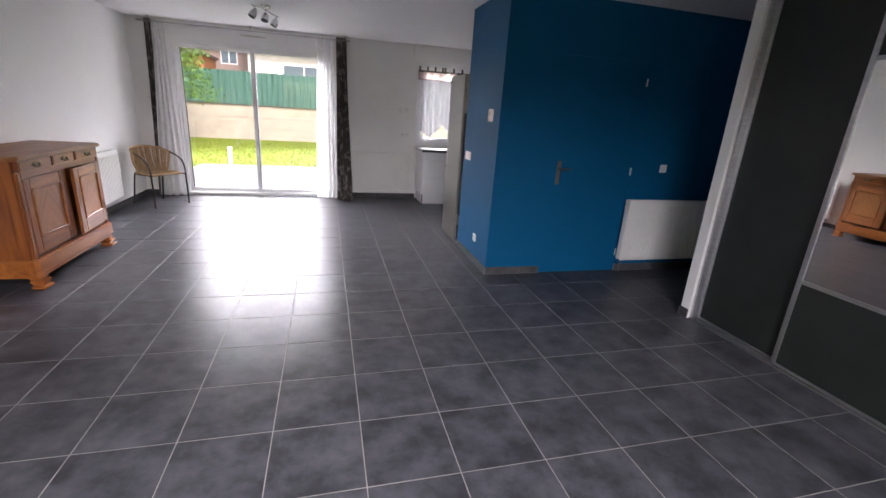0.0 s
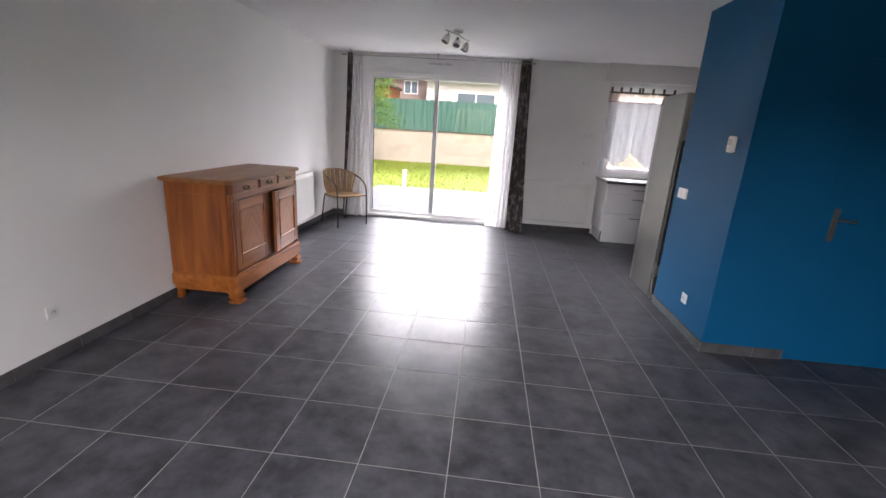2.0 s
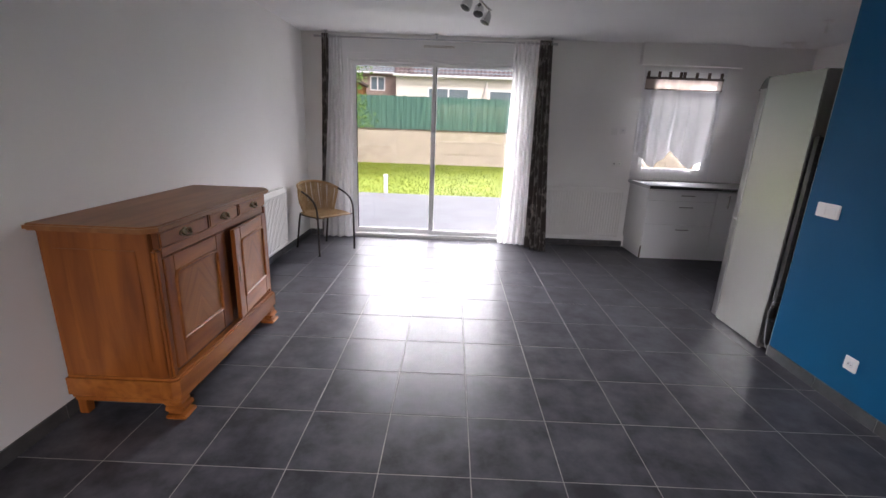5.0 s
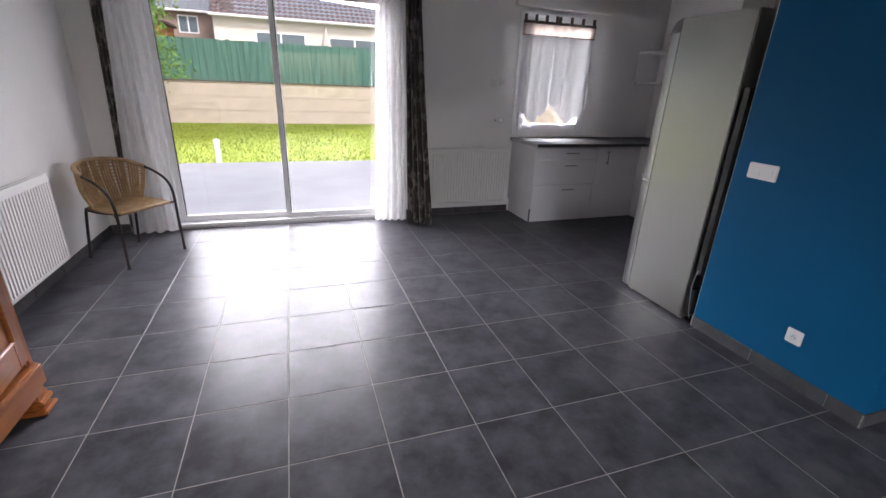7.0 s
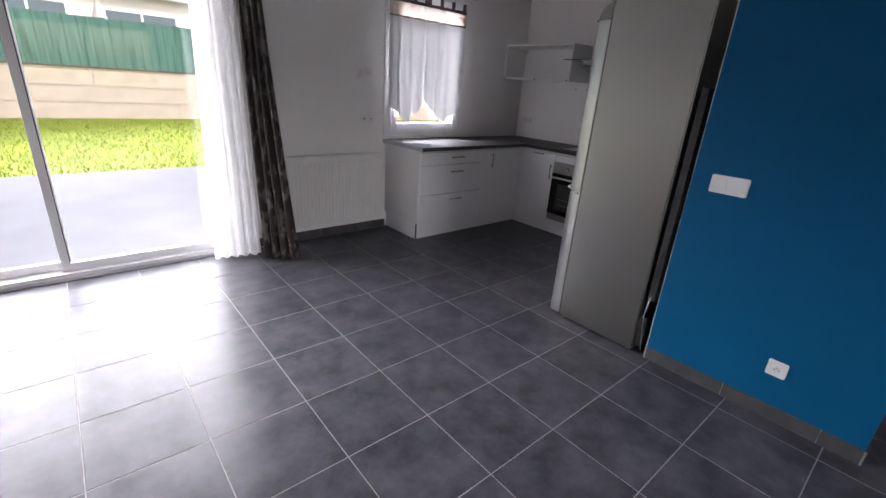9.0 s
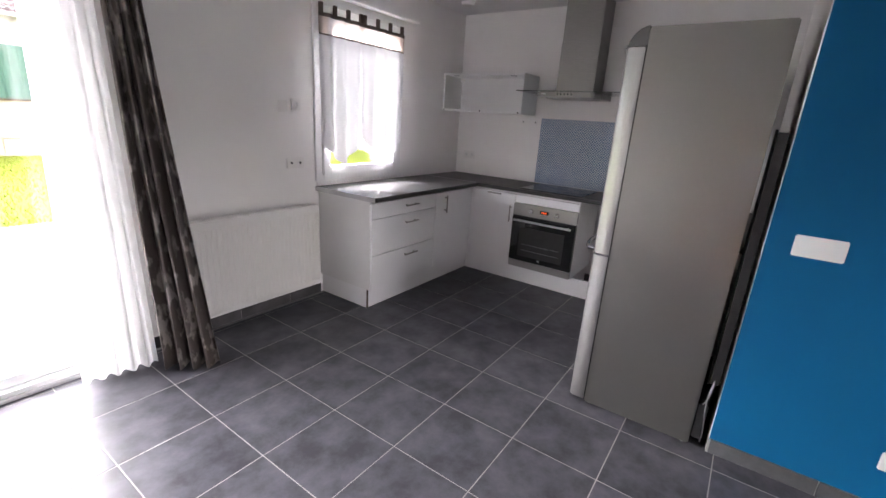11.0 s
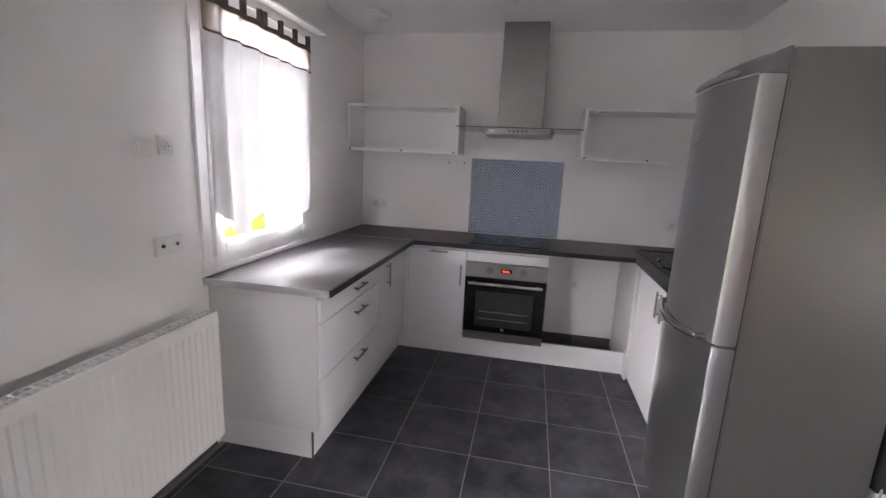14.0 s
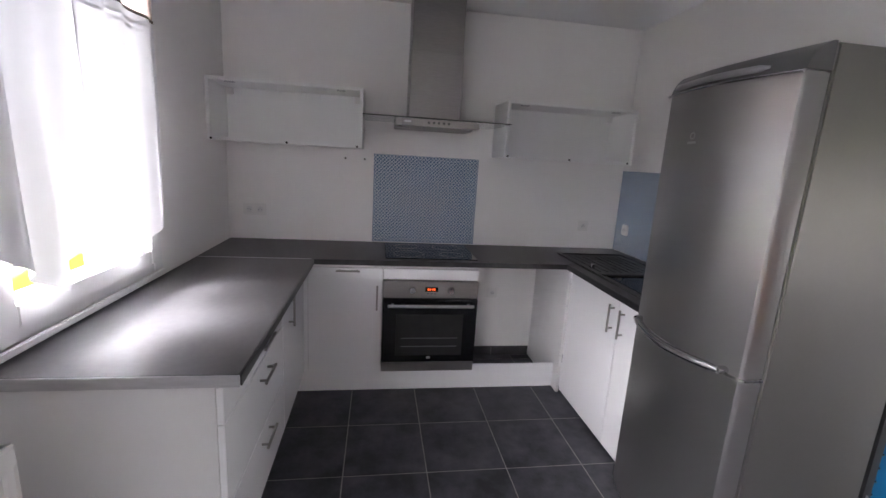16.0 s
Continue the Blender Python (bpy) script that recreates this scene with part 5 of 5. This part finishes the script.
    part("compressor", tube([(0.16, -0.018, 0.15), (0.44, -0.018, 0.15)], 0.030, 16), M_BLACK, f, "", True)
    part("compressor_tray", boxes((0.01, W - 0.01, -0.045, 0.0, 0.05, 0.24), bevel=0.006), M_BLACK, f)
    part("cable", tube(smooth_line([(0.01, -0.02, 0.24), (-0.004, -0.035, 0.30), (0.004, -0.04, 0.38), (-0.002, -0.03, 0.27), (0.006, -0.045, 0.10), (0.03, -0.045, 0.03)], 6), 0.003, 8), M_ALU, f, "thin pale power cable", True)
    return f


fridge((1.448, 4.735, 0))


# ---- curtains of the kitchen window ----
def cafe_curtain(x0, x1, label, seed):
    """A voile panel with tape loops, a taupe band and a pointed hem, hung on the sash."""
    c = thing("cafe_curtain", label, "curtain", (0, YF - 0.078, 0), group="window curtain pair")
    w = x1 - x0
    nx = 56

    def inner(u):
        """1 at the edge where the two panels meet, 0 at the outer edge."""
        return u if x0 < 1.7 else 1 - u

    def cloth(zt, zb_of, rows_n, lift):
        bm = bmesh.new()
        grid = []
        for j in range(rows_n + 1):
            row = []
            for i in range(nx + 1):
                u, t = i / nx, j / rows_n
                zb = zb_of(u)
                z = zt + (zb - zt) * t
                deep = (2.16 - z)
                y = (0.006 + 0.020 * min(deep, 0.8)) * math.sin(u * 2 * math.pi * 3.4 + 1.5 * noise.noise((u * 3, deep, seed))) + 0.020 * min(1, deep * 2) * noise.noise((u * 4, deep * 1.5, seed + 5)) - lift
                row.append(bm.verts.new((x0 + w * u + 0.006 * noise.noise((deep * 3, u, seed)), y, z)))
            grid.append(row)
        for a, b in zip(grid, grid[1:]):
            for k in range(nx):
                bm.faces.new((a[k], a[k + 1], b[k + 1], b[k]))
        return bm

    part("voile", cloth(1.985, lambda u: 1.235 + 0.05 * inner(u) - 0.205 * max(0.0, 1 - abs(u - 0.52) / 0.5) ** 0.9, 30, 0.0), M_VOILE, c, "white voile with pointed hem", True)
    part("band", cloth(2.105, lambda u: 1.985, 6, 0.0), M_BAND, c, "taupe voile band", True)
    part("hem_tape", cloth(2.125, lambda u: 2.098, 2, 0.002), M_TAUPE, c, "dark taupe tape", True)
    part("seam_tape", cloth(1.990, lambda u: 1.978, 2, 0.003), M_TAUPE, c, "dark taupe tape", True)
    for z in (1.955, 1.93):
        part("pleat", cloth(z, lambda u: z - 0.012, 2, 0.003), M_VOILE, c, "", True)
    for i in range(4):
        lx = x0 + w * (0.06 + 0.29 * i)
        part("loop", boxes((lx - 0.014, lx + 0.014, -0.006, -0.003, 2.12, 2.185), (lx - 0.014, lx + 0.014, 0.010, 0.013, 2.12, 2.185), (lx - 0.014, lx + 0.014, -0.003, 0.010, 2.182, 2.185)), M_TAUPE, c, "dark taupe loop")
    return c


cafe_curtain(1.468, 1.910, "white voile cafe curtain with taupe band and loops", 2)
cafe_curtain(1.890, 2.395, "white voile cafe curtain with taupe band beside the cabinet", 9)
crod = thing("curtain_rod", "slim white rod across the window sash", "curtain rod", (0, YF - 0.058, 2.177))
part("bar", tube([(1.48, 0, 0), (2.425, 0, 0)], 0.005, 10), M_PVC, crod, "", True)
for x in (1.56, 2.405):
    part("hook", tube([(x, 0, 0), (x, 0.026, 0)], 0.005, 8), M_PVC, crod)

# ---- floor tiles and skirting, piece by piece ----
PITCH, TX, TY = 0.405, 0.133, 4.622
floor = solid("floor", boxes((XL - 0.1, XH, YS, YF + 0.02, -0.12, -0.0012)), M_GROUT, "anthracite stoneware tiles with pale joints", "floor")


def tile_bm(w, d):
    bm = bmesh.new()
    e = 0.0018
    low = [bm.verts.new(p) for p in ((0, 0, -0.004), (w, 0, -0.004), (w, d, -0.004), (0, d, -0.004))]
    mid = [bm.verts.new(p) for p in ((0, 0, -0.0008), (w, 0, -0.0008), (w, d, -0.0008), (0, d, -0.0008))]
    top = [bm.verts.new(p) for p in ((e, e, 0), (w - e, e, 0), (w - e, d - e, 0), (e, d - e, 0))]
    for a, b in ((low, mid), (mid, top)):
        for k in range(4):
            bm.faces.new((a[k], a[(k + 1) % 4], b[(k + 1) % 4], b[k]))
    bm.faces.new(top)
    return bm


GAP = 0.0048
full = mesh_of("tile", tile_bm(PITCH - GAP, PITCH - GAP), M_TILE)
last = mesh_of("tile", tile_bm(PITCH - GAP, YF - 0.03 - (TY + 7 * PITCH) - GAP), M_TILE)
rest = []
count = 0
for i in range(-7, 12):
    for j in range(-16, 8):
        x, y = TX + i * PITCH + GAP / 2, TY + j * PITCH + GAP / 2
        if x > XH - 0.2 or (x > 3.4 and y > 3.6) or (x > XB + 0.1 and YB + 0.05 < y < YK - 0.45) or (x > 3.5 and y < 2.3):
            continue
        if count < 300 and -2.8 < x < 3.0 and y > -0.1 and not (x > 1.6 and y > 6.9):
            t = new("tile", last if j == 7 else full)
            t.parent = floor
            t.location = (x, y, random.uniform(-0.0003, 0.0003))
            count += 1
        else:
            rest.append((x, y, j == 7))
vs, fs = [], []
for x, y, cut in rest:
    src = last if cut else full
    o = len(vs)
    vs += [(p.co.x + x, p.co.y + y, p.co.z) for p in src.vertices]
    fs += [tuple(o + k for k in f.vertices) for f in src.polygons]
me = bpy.data.meshes.new("tiles")
me.from_pydata(vs, [], fs)
me.materials.append(M_TILE)
joined = tagged(new("tiles", me), kind="stuff")
joined.parent = floor

base = thing("baseboard", "dark stoneware skirting tiles along the walls", "baseboard", kind="structure")
SK = 0.075
cache = {}


def skirting(ax, ay, bx, by, offset=0.0):
    """Skirting pieces from a to b; the room lies to the left of that way."""
    a, b = Vector((ax, ay, 0)), Vector((bx, by, 0))
    way = (b - a).normalized()
    total, at = (b - a).length, -offset
    turn = math.atan2(way.y, way.x)
    while at < total - 0.01:
        s, e = max(at, 0.0), min(at + PITCH, total)
        if e - s > 0.015:
            key = round(e - s, 3)
            if key not in cache:
                cache[key] = mesh_of("skirting_tile", boxes((0.0015, key - 0.0015, -0.001, 0.009, 0.001, SK), bevel=0.0012, segments=1), M_SKIRT)
            t = new("skirting_tile", cache[key])
            t.parent = base
            p = a + way * s
            t.matrix_local = pose(p.x, p.y, 0) @ Matrix.Rotation(turn, 4, "Z")
        at += PITCH
    mid = (a + b) / 2
    bed = part("joint", boxes((0.0, total, -0.001, 0.0065, 0.0, SK - 0.001)), M_GROUT, base, "pale joint mortar")
    bed.matrix_local = pose(a.x, a.y, 0) @ Matrix.Rotation(turn, 4, "Z")


skirting(XL, YF, XL, YS, 0.2)
skirting(1.50, YF, SL1 + 0.07, YF, 0.1)
skirting(SL0 - 0.07, YF, XL, YF, 0.0)
skirting(XB, YB - 0.009, XB, YK, 0.245)
skirting(DX0 - 0.015, YB, XB - 0.009, YB, 0.2)
skirting(XH, YB, DX1 + 0.015, YB, 0.1)
skirting(2.831, 2.66, XH, 2.66, 0.0)
skirting(2.84, 2.575, 2.84, 2.669, 0.0)
skirting(XE, 5.285, XE, 5.9, 0.1)
